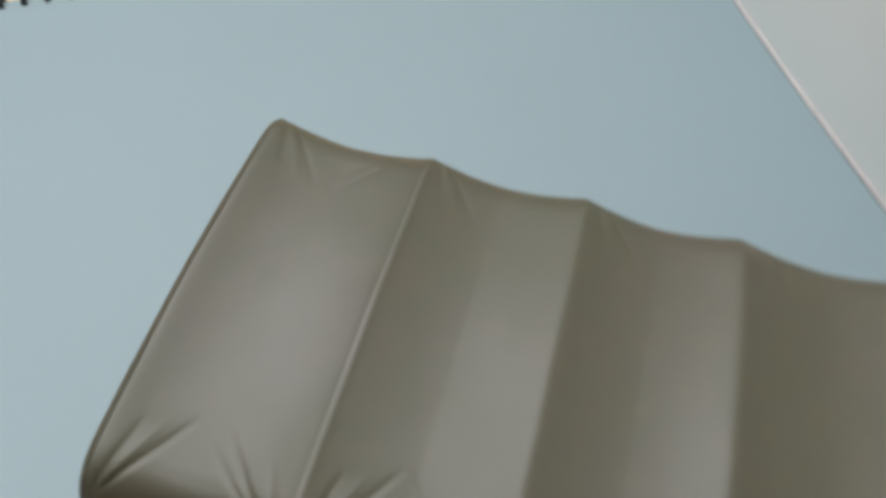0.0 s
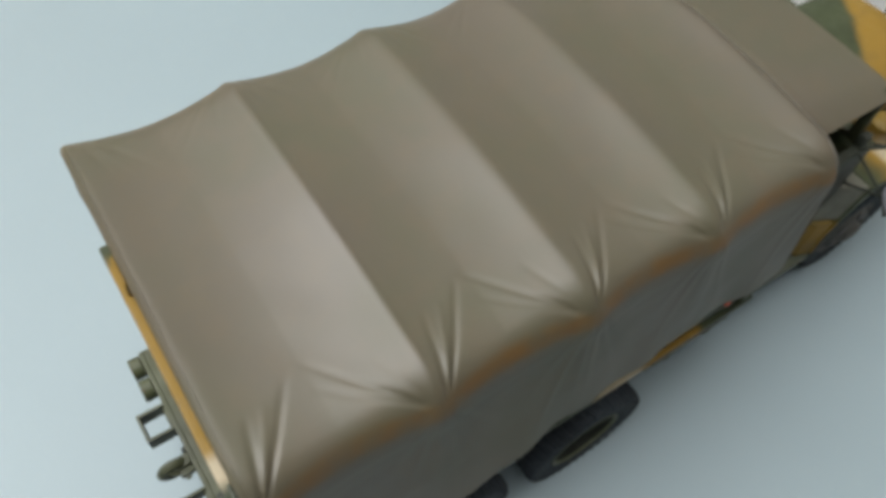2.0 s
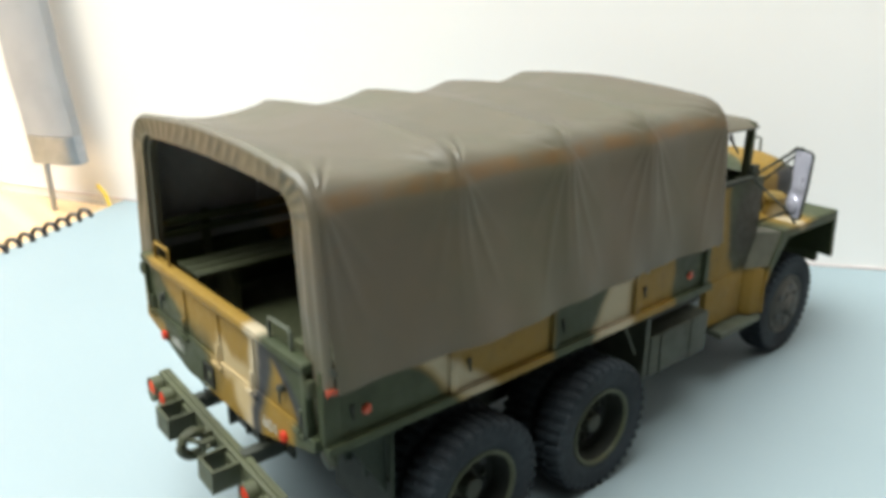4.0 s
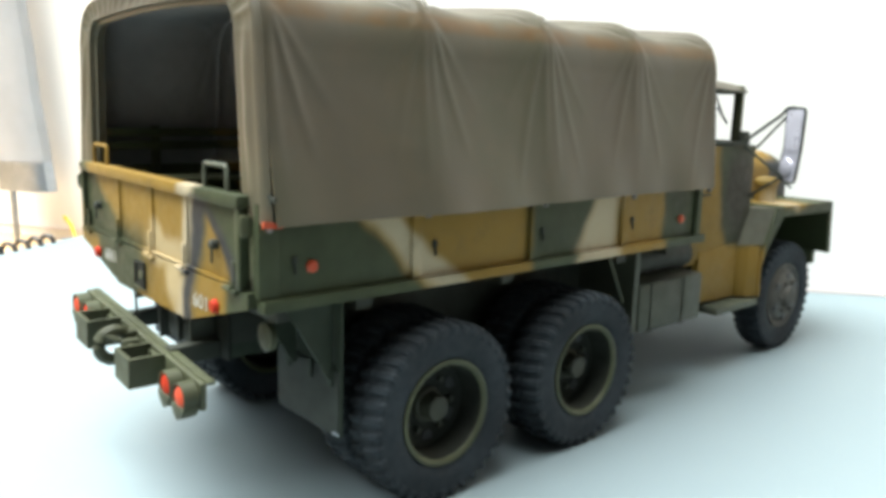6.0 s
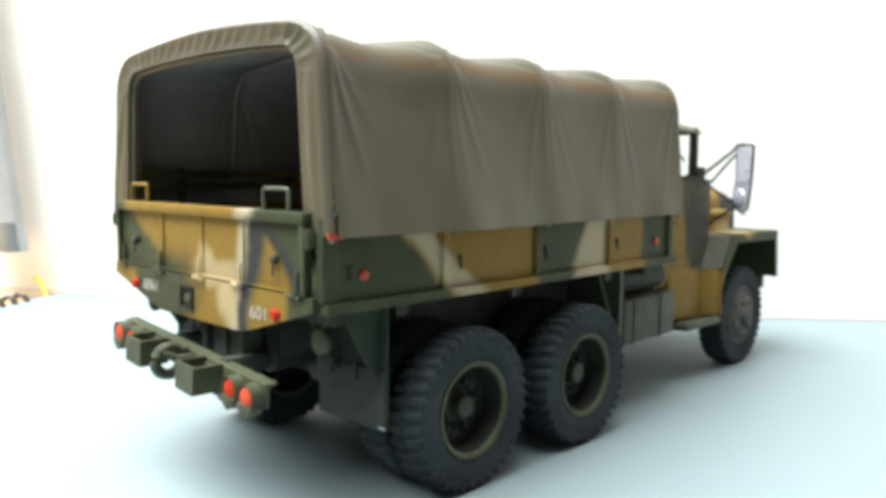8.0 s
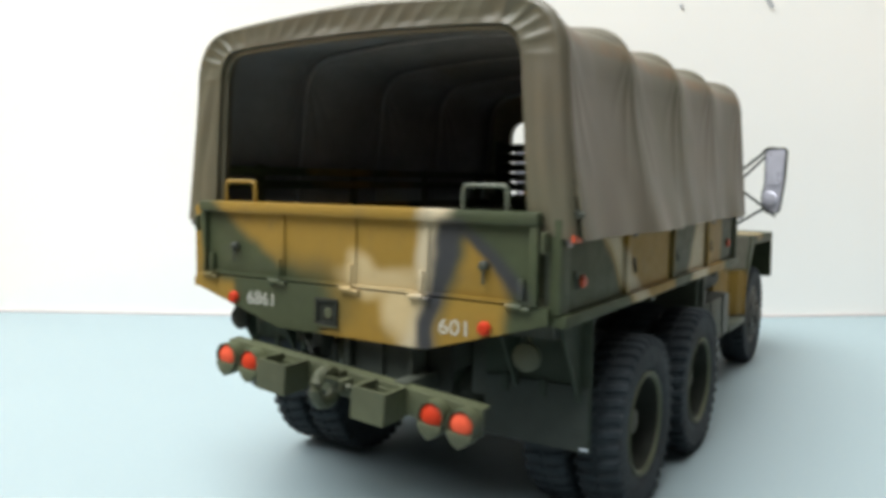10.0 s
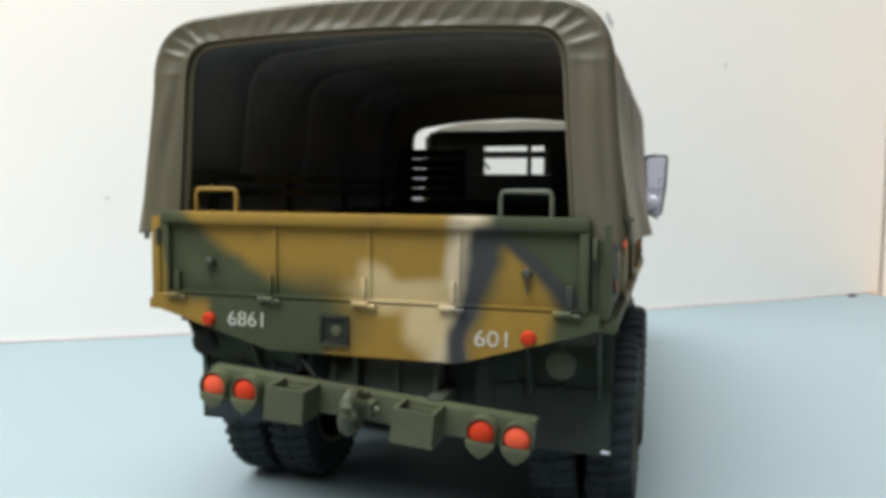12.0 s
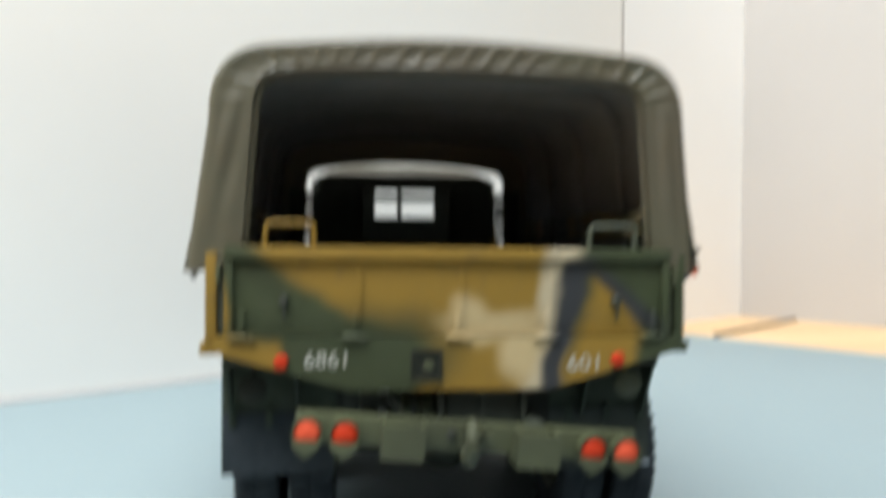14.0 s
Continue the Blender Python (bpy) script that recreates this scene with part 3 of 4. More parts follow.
# ---- cargo bed ----
def build_bed():
    part("bed_floor", new_box(-1.19, 1.19, 0.03, 3.78, 1.262, 1.31), OLIVE, truck)
    for sx in (1, -1):
        bm = bmesh.new()
        box(bm, 1.185 * sx if sx > 0 else -1.235, 1.235 if sx > 0 else -1.185, 0.08, 3.76, 1.29, 1.74, 0.004)
        side = part("side_panel", bm, CAMO, truck, "steel side panel in green, sand and tan")
        part("lower_rail", new_box(min(sx * 1.19, sx * 1.275), max(sx * 1.19, sx * 1.275), 0.04, 3.79, 1.245, 1.305, 0.008), CAMO, truck)
        part("top_rail", new_box(min(sx * 1.17, sx * 1.255), max(sx * 1.17, sx * 1.255), 0.08, 3.78, 1.7, 1.745, 0.006), CAMO, truck)
        for y in (0.955, 1.87, 2.78, 3.7):
            part("stake_pocket", new_box(min(sx * 1.237, sx * 1.262), max(sx * 1.237, sx * 1.262), y - 0.032, y + 0.032, 1.307, 1.698, 0.006), CAMO, side)
        part("corner_web", new_box(min(sx * 1.151, sx * 1.189), max(sx * 1.151, sx * 1.189), 0.062, 0.075, 1.345, 1.74), GREEN_PAINT, truck)
        part("corner_post", new_box(min(sx * 1.19, sx * 1.246), max(sx * 1.19, sx * 1.246), 0.03, 0.14, 1.307, 1.76, 0.008), CAMO, truck)
        for y in (0.22, 1.09, 1.96, 2.88):
            bm = bmesh.new()
            box(bm, min(sx * 1.236, sx * 1.25), max(sx * 1.236, sx * 1.25), y - 0.014, y + 0.014, 1.46, 1.5, 0.005)
            tube(bm, [(sx * 1.245, y, 1.465), (sx * 1.252, y, 1.415)], 0.008, 6)
            part("lashing_hook", bm, DARK_OLIVE, side)
        for y in (0.315, 3.485):
            bm = lathe(bmesh.new(), [(0.001, 0.022), (0.022, 0.02), (0.032, 0.011), (0.032, 0.0)], axis=0, seg=16)
            bm.transform(Matrix.Translation((sx * 1.237, y, 1.442)) @ Matrix.Diagonal((sx, 1, 1, 1)))
            part("side_reflector", bm, ORANGE, side, "round orange side reflector")
    # rear edge
    bm = prism(bmesh.new(), [(-1.2, 1.337), (-1.2, 1.262), (-0.515, 1.065), (0.515, 1.065), (1.2, 1.262), (1.2, 1.337)], 1, -0.005, 0.06)
    sill = part("rear_sill", bm, CAMO, truck, "trapezoid rear sill with white stencilled digits")
    bm = bmesh.new()
    for x0, x1, z0, z1 in ((-0.215, -0.197, 1.12, 1.27), (-0.073, -0.055, 1.12, 1.27), (-0.197, -0.073, 1.252, 1.27), (-0.197, -0.073, 1.12, 1.138)):
        box(bm, x0, x1, -0.02, -0.004, z0, z1, 0.003)
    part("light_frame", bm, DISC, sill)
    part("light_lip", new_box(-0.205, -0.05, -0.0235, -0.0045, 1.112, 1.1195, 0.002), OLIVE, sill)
    # flat plate whose near-black colour paints the depth of the square hole
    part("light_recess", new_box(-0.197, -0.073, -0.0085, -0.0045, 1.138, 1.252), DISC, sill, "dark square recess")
    bm = lathe(bmesh.new(), [(0.03, 0.0), (0.027, -0.006), (0.001, -0.008)], (-0.125, -0.009, 1.19), 1, 14)
    part("recess_plug", bm, OLIVE, sill)
    for x in (-0.866, 0.868):
        bm = lathe(bmesh.new(), [(0.001, -0.03), (0.026, -0.028), (0.036, -0.015), (0.038, 0.0)], (x, -0.006, 1.212), 1, 18)
        part("rear_reflector", bm, RED, sill, "round red rear reflector")
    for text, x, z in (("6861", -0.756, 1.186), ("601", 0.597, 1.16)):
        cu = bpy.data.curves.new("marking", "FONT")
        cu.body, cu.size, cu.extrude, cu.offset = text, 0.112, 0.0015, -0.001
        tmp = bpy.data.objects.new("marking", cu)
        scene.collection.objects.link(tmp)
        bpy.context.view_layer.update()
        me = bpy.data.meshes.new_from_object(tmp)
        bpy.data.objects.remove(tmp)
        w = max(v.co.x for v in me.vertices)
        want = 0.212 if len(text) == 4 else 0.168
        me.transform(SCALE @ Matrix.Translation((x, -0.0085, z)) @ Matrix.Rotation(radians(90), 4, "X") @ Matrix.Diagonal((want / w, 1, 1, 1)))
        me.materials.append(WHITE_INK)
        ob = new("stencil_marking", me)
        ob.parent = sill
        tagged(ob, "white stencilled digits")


build_bed()


def build_tailgate():
    gate = part("tailgate", new_box(-1.135, 1.135, 0.012, 0.045, 1.345, 1.735, 0.004), CAMO, truck, "closed camouflaged tailgate with a rolled top rail")
    part("gate_rail", new_box(-1.15, 1.15, -0.028, 0.06, 1.725, 1.79, 0.018), CAMO, gate)
    for x in (-1.125, 1.125):
        part("gate_edge", new_box(x - 0.022, x + 0.022, -0.018, 0.012, 1.345, 1.724, 0.006), CAMO, gate)
    part("gate_foot_rail", new_box(-1.1, 1.1, -0.006, 0.012, 1.346, 1.362, 0.004), CAMO, gate)
    for x in (-0.478, 0.047, 0.515):
        part("gate_rib", new_box(x - 0.012, x + 0.012, 0.0, 0.0115, 1.364, 1.722, 0.004), CAMO, gate)
        part("rib_strap", new_box(x - 0.04, x - 0.013, -0.012, 0.0115, 1.364, 1.47, 0.004), CAMO, gate)
    for x in (-1.06, 1.06):
        part("rib_strap", new_box(x - 0.02, x + 0.014, -0.01, 0.0115, 1.364, 1.47, 0.004), CAMO, gate)
    for x in (-1.06, -0.5, 0.03, 0.49, 1.05):
        bm = bmesh.new()
        tube(bm, [(x - 0.065, -0.018, 1.335), (x + 0.02, -0.018, 1.335)], 0.016, 8)
        tube(bm, [(x + 0.024, -0.018, 1.327), (x + 0.062, -0.018, 1.327)], 0.013, 8)
        part("hinge", bm, CAMO, gate)
    for x in (-0.856, 0.856):
        bm = lathe(bmesh.new(), [(0.026, 0.011), (0.026, -0.02), (0.016, -0.03), (0.001, -0.03)], (x, 0, 1.52), 1, 12)
        tube(bm, [(x, -0.014, 1.515), (x + 0.006, -0.02, 1.43)], 0.008, 6)
        part("latch_knob", bm, DARK_OLIVE, gate)
    for x0, x1 in ((-0.95, -0.71), (0.72, 0.965)):
        bm = bmesh.new()
        pts = rounded([(x0, 0.02, 1.78), (x0, 0.02, 1.91), (x1, 0.02, 1.91), (x1, 0.02, 1.78)], 0.03, 4)
        tube(bm, pts, 0.012, 8)
        part("grab_handle", bm, CAMO if x0 < 0 else GREEN_PAINT, gate, "bent wire grab handle")
    bm = bmesh.new()
    tube(bm, [(1.295, 0.06, 1.8), (1.318, 0.062, 1.785), (1.342, 0.066, 1.786)], 0.011, 8)
    tube(bm, [(1.308, 0.06, 1.805), (1.316, 0.064, 1.765)], 0.013, 8)
    part("hem_toggle", bm, DARK_OLIVE, truck, "small dark toggle tying the cover down")
    for x in (-1.175, 1.175):
        bm = new_box(x - 0.012, x + 0.012, -0.02, 0.03, 1.6, 1.7, 0.005)
        tube(bm, [(x, -0.02, 1.69), (x, -0.02, 1.62)], 0.01, 6)
        part("gate_pin", bm, OLIVE, truck)
    # folded red marker tabs at the cover's rear corners
    for sx in (1,):
        bm = prism(bmesh.new(), [(0.02, 1.69), (0.11, 1.672), (0.12, 1.65), (0.02, 1.655)], 0, sx * 1.3, sx * 1.312)
        part("marker_tab", bm, ORANGE, truck, "small red marker tab at the hem")


build_tailgate()


def build_inside():
    for sx in (1, -1):
        for z in (1.86, 1.95):
            part("rack_rail", new_box(min(sx * 1.1, sx * 1.135), max(sx * 1.1, sx * 1.135), 0.15, 3.72, z, z + 0.055, 0.006), CAMO, truck)
        for k in range(3):
            x = sx * (0.72 + 0.13 * k)
            part("bench_slat", new_box(x - 0.055, x + 0.055, 0.2, 3.7, 1.66, 1.69, 0.006), OLIVE, truck)
        for y in (0.5, 1.5, 2.5, 3.4):
            part("bench_leg", new_box(min(sx * 0.68, sx * 1.05), max(sx * 0.68, sx * 1.05), y - 0.02, y + 0.02, 1.31, 1.659), OLIVE, truck)
            part("rack_stake", new_box(min(sx * 1.135, sx * 1.16), max(sx * 1.135, sx * 1.16), y - 0.03, y + 0.03, 1.31, 2.02), OLIVE, truck)
    part("front_panel", new_box(-1.18, 1.18, 3.74, 3.79, 1.311, 1.8, 0.004), CAMO, truck)
    for k in range(5):
        z = 1.83 + 0.097 * k
        for x0, x1 in ((-1.1, -0.42), (0.42, 1.1)):
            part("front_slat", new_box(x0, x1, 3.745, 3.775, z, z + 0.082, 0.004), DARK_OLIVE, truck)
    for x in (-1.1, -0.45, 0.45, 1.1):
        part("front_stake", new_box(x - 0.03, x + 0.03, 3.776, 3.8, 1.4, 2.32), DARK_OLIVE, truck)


build_inside()


# ---- chassis ----
def build_chassis():
    for x in (-0.42, 0.42):
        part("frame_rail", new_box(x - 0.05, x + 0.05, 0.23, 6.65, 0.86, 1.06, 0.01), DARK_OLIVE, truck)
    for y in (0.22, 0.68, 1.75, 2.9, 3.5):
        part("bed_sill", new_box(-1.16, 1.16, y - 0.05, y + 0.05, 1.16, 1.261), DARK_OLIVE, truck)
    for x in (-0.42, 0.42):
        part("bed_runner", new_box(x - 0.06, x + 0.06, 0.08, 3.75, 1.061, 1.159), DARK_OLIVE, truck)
    for y in (1.14, 2.37, 5.65):
        bm = bmesh.new()
        w = 1.15 if y < 5 else 0.75
        tube(bm, [(-w, y, 0.525), (w, y, 0.525)], 0.07, 12)
        lathe(bm, [(0.02, -0.24), (0.16, -0.16), (0.21, -0.05), (0.21, 0.06), (0.14, 0.17), (0.02, 0.24)], (0.08, y, 0.54), 0, 18)
        lathe(bm, [(0.02, -0.32), (0.07, -0.3), (0.1, -0.1), (0.14, 0.05)], (0.08, y, 0.6), 1, 14)
        part("axle", bm, DARK_OLIVE, truck)
    bm = bmesh.new()
    tube(bm, [(0.08, 2.4, 0.66), (0.05, 4.3, 0.8)], 0.04, 10)
    tube(bm, [(0.08, 1.1, 0.66), (0.08, 2.4, 0.7)], 0.035, 10)
    part("drive_shaft", bm, DARK_OLIVE, truck)
    for x in (-0.5, 0.5):
        bm = bmesh.new()
        for k in range(6):
            w = 0.72 - 0.09 * k
            box(bm, x - 0.045, x + 0.045, 1.75 - w, 1.75 + w, 0.86 - 0.026 * k, 0.88 - 0.026 * k)
        part("leaf_spring", bm, DARK_OLIVE, truck)
        bm = bmesh.new()
        for k in range(5):
            w = 0.6 - 0.08 * k
            box(bm, x - 0.04, x + 0.04, 5.69 - w, 5.69 + w, 0.8 - 0.026 * k, 0.82 - 0.026 * k)
        part("leaf_spring", bm, DARK_OLIVE, truck)
    cross = part("rear_crossmember", new_box(-0.02, 0.37, 0.1, 0.2, 0.84, 1.06, 0.012), DARK_OLIVE, truck)
    for x in (-0.05, 0.385):
        part("cross_flange", new_box(x - 0.014, x + 0.014, 0.06, 0.21, 0.82, 1.06, 0.006), DARK_OLIVE, cross)
    part("cross_rib", new_box(0.16, 0.19, 0.075, 0.0995, 0.85, 1.05, 0.005), DARK_OLIVE, cross)
    bm = new_box(-0.3, 0.34, 0.3, 0.75, 0.72, 1.02, 0.05)
    carrier = part("winch_housing", bm, FLAP, truck)
    bm = lathe(bmesh.new(), [(0.06, -0.3), (0.1, -0.29), (0.1, -0.2), (0.13, -0.19), (0.13, -0.14), (0.085, -0.12), (0.085, 0.12), (0.13, 0.14), (0.13, 0.19), (0.1, 0.2), (0.1, 0.29), (0.06, 0.3)], (0.05, 0.26, 0.92), 0, 20)
    part("winch_drum", bm, OLIVE, carrier)
    for x in (-0.22, 0.0, 0.22):
        bm = bmesh.new()
        tube(bm, [(x, 0.21, 1.06), (x + 0.03, 0.13, 0.98), (x + 0.03, 0.14, 0.82)], 0.016, 6)
        part("winch_stay", bm, DARK_OLIVE, carrier)
    for sx in (1, -1):
        # dark panels added under the bed to block bright gaps around the wheels
        part("gap_blocker", new_box(min(sx * 0.475, sx * 0.62), max(sx * 0.475, sx * 0.62), 0.56, 0.62, 0.7, 1.159, 0.01), DARK_OLIVE, truck)
        part("wheel_gap_blocker", new_box(min(sx * 0.62, sx * 0.65), max(sx * 0.62, sx * 0.65), 0.63, 3.07, 0.61, 1.2), DARK_OLIVE, truck)
        # mud flap behind the rear wheels, with its stays
        flap = part("mud_flap", new_box(min(sx * 0.6, sx * 1.235), max(sx * 0.6, sx * 1.235), 0.49, 0.505, 0.51, 1.243, 0.006), FLAP, truck, "dark olive sheet mud flap with slanted stays")
        # right flap takes the lighter rubber, with the pad's reflection in its colour
        part("flap_rubber", new_box(min(sx * 0.61, sx * 1.225), max(sx * 0.61, sx * 1.225), 0.476, 0.4895, 0.51, 0.86, 0.004), RUBBER if sx < 0 else PAD_LIT, flap)
        for x0, x1 in ((1.18, 1.08), (0.82, 0.76)):
            bm = prism(bmesh.new(), [(0.4755, 1.24), (0.4755, 0.82), (0.45, 0.82), (0.2, 1.24)], 0, sx * x0, sx * (x0 - 0.015))
            part("flap_stay", bm, FLAP, flap)
        for x in (0.72, 0.95, 1.15):
            part("flap_strap", new_box(min(sx * x, sx * (x + 0.04)), max(sx * x, sx * (x + 0.04)), 0.46, 0.4755, 0.78, 0.88, 0.004), FLAP, flap)
        if sx < 0:
            continue
        bm = bmesh.new()
        tube(bm, [(sx * 1.185, 0.473, 0.53), (sx * 1.232, 0.473, 0.53)], 0.007, 8)
        part("flap_bolt", bm, STEEL, flap)


build_chassis()


# ---- wheels ----
def build_wheel_meshes():
    """One dual-type wheel: the outer face looks along +x."""
    bm = bmesh.new()
    # radius, half-width, how far a lug stands out in radius and in width
    half = [(0.315, 0.085, 0, 0), (0.34, 0.105, 0, 0), (0.36, 0.118, 0, 0), (0.42, 0.126, 0, 0), (0.48, 0.126, 0, 0), (0.5, 0.125, 0, 0), (0.51, 0.124, 0.002, 0.009), (0.535, 0.116, 0.017, 0.012), (0.549, 0.09, 0.022, 0.0), (0.552, 0.05, 0.021, 0.0), (0.552, 0.016, 0.02, 0.0), (0.552, 0.004, 0.0, 0.0)]
    n, seg, rings = 38, 38 * 6, []
    for side in (1, -1):
        for r, h, dr, dh in (half if side > 0 else half[::-1]):
            ring = []
            for k in range(seg):
                on = 1.0 if (k + (3 if side < 0 else 0)) % 6 in (0, 1, 2) else 0.0
                twist = 0.05 * (1 - h / 0.125) * side
                t = 2 * math.pi * k / seg + twist
                rr, hh = r + dr * on, side * (h + dh * on)
                ring.append(bm.verts.new((hh, rr * math.cos(t), rr * math.sin(t))))
            rings.append(ring)
    rings.append(rings[0])
    for p, q in zip(rings, rings[1:]):
        for k in range(seg):
            bm.faces.new((p[k], p[(k + 1) % seg], q[(k + 1) % seg], q[k]))
    tyre = finish(bm, "tyre", RUBBER)
    bm = bmesh.new()
    prof = [(0.335, 0.108), (0.34, 0.118), (0.325, 0.122), (0.305, 0.112), (0.3, 0.1)]
    rings = []
    for r, h in prof:
        rings.append([bm.verts.new((h, r * math.cos(2 * math.pi * k / 40), r * math.sin(2 * math.pi * k / 40))) for k in range(40)])
    back = [bm.verts.new((-0.1, 0.32 * math.cos(2 * math.pi * k / 40), 0.32 * math.sin(2 * math.pi * k / 40))) for k in range(40)]
    rings.insert(0, back)
    for a, b in zip(rings, rings[1:]):
        for k in range(40):
            bm.faces.new((a[k], a[(k + 1) % 40], b[(k + 1) % 40], b[k]))
    rim = finish(bm, "rim", OLIVE)
    bm = bmesh.new()
    prof = [(0.3, 0.1), (0.294, 0.085), (0.283, -0.02), (0.27, -0.045), (0.23, -0.055), (0.12, -0.07), (0.03, -0.07)]
    rings = [[bm.verts.new((h, r * math.cos(2 * math.pi * k / 40), r * math.sin(2 * math.pi * k / 40))) for k in range(40)] for r, h in prof]
    for a, b in zip(rings, rings[1:]):
        for k in range(40):
            bm.faces.new((a[k], a[(k + 1) % 40], b[(k + 1) % 40], b[k]))
    bm.faces.new(rings[-1])
    # the deep dish's shade is in the disc's colour
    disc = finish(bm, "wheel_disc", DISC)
    bm = bmesh.new()
    lathe(bm, [(0.115, -0.068), (0.11, -0.045), (0.09, -0.035), (0.085, 0.03), (0.075, 0.045), (0.001, 0.05)], (0, 0, 0), 0, 20)
    for k in range(6):
        t = 2 * math.pi * k / 6
        lathe(bm, [(0.02, -0.06), (0.02, -0.03), (0.001, -0.03)], (0, 0.175 * math.cos(t), 0.175 * math.sin(t)), 0, 6)
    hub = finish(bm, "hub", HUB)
    # black plugs on the disc paint the dark of open hand holes
    holes = finish(lathe(bmesh.new(), [(0.042, -0.07), (0.042, -0.0535), (0.001, -0.0535)], (0, 0.215, 0), 0, 10), "hand_hole", BLACK_PART)
    bm = bmesh.new()
    prof = [(0.335, 0.108), (0.34, 0.118), (0.325, 0.122), (0.305, 0.112), (0.28, 0.1), (0.25, 0.13), (0.18, 0.15), (0.12, 0.15), (0.1, 0.19), (0.07, 0.2), (0.001, 0.2)]
    lathe(bm, [(0.32, -0.1)] + prof, (0, 0, 0), 0, 40)
    for k in range(6):
        t = 2 * math.pi * k / 6
        lathe(bm, [(0.022, 0.13), (0.022, 0.172), (0.001, 0.172)], (0, 0.16 * math.cos(t), 0.16 * math.sin(t)), 0, 6)
    front_rim = finish(bm, "rim", RIM_GREY)
    # the same painted-dark plugs, set for the front rim
    front_holes = finish(lathe(bmesh.new(), [(0.04, 0.1), (0.04, 0.148), (0.001, 0.148)], (0, 0.213, 0), 0, 10), "hand_hole", BLACK_PART)
    return tyre, rim, disc, hub, holes, front_rim, front_holes


def place_wheels():
    tyre, rim, disc, hub, holes, front_rim, front_holes = build_wheel_meshes()
    spots = []
    for y in (1.14, 2.37):
        for sx in (1, -1):
            spots += [(sx * 1.14 + 0.075, y, sx, "outer"), (sx * 0.82 + 0.075, y, -sx, "inner")]
    spots += [(0.945, 5.65, 1, "front"), (-0.945, 5.65, -1, "front")]
    for i, (x, y, sx, kind) in enumerate(spots):
        wheel = new("wheel")
        wheel.parent = truck
        turn = Matrix.Rotation(radians(37 * i), 4, "X")
        wheel.matrix_basis = SCALE @ Matrix.Translation((x, y, 0.522)) @ SCALE.inverted() @ (Matrix.Rotation(math.pi, 4, "Z") if sx < 0 else Matrix.Identity(4)) @ Matrix.Diagonal((1.0, 0.912, 0.912, 1.0)) @ turn
        for src in ((tyre, front_rim, front_holes) if kind == "front" else (tyre, rim, disc, hub, holes)):
            for k in range(6 if src in (holes, front_holes) else 1):
                c = new(src.name.split(".")[0], src.data)
                c.parent = wheel
                c.matrix_basis = Matrix.Rotation(2 * math.pi * k / 6 + (math.pi / 6 if src in (holes, front_holes) else 0.0), 4, "X")
    for ob in (tyre, rim, disc, hub, holes, front_rim, front_holes):
        bpy.data.objects.remove(ob)


place_wheels()


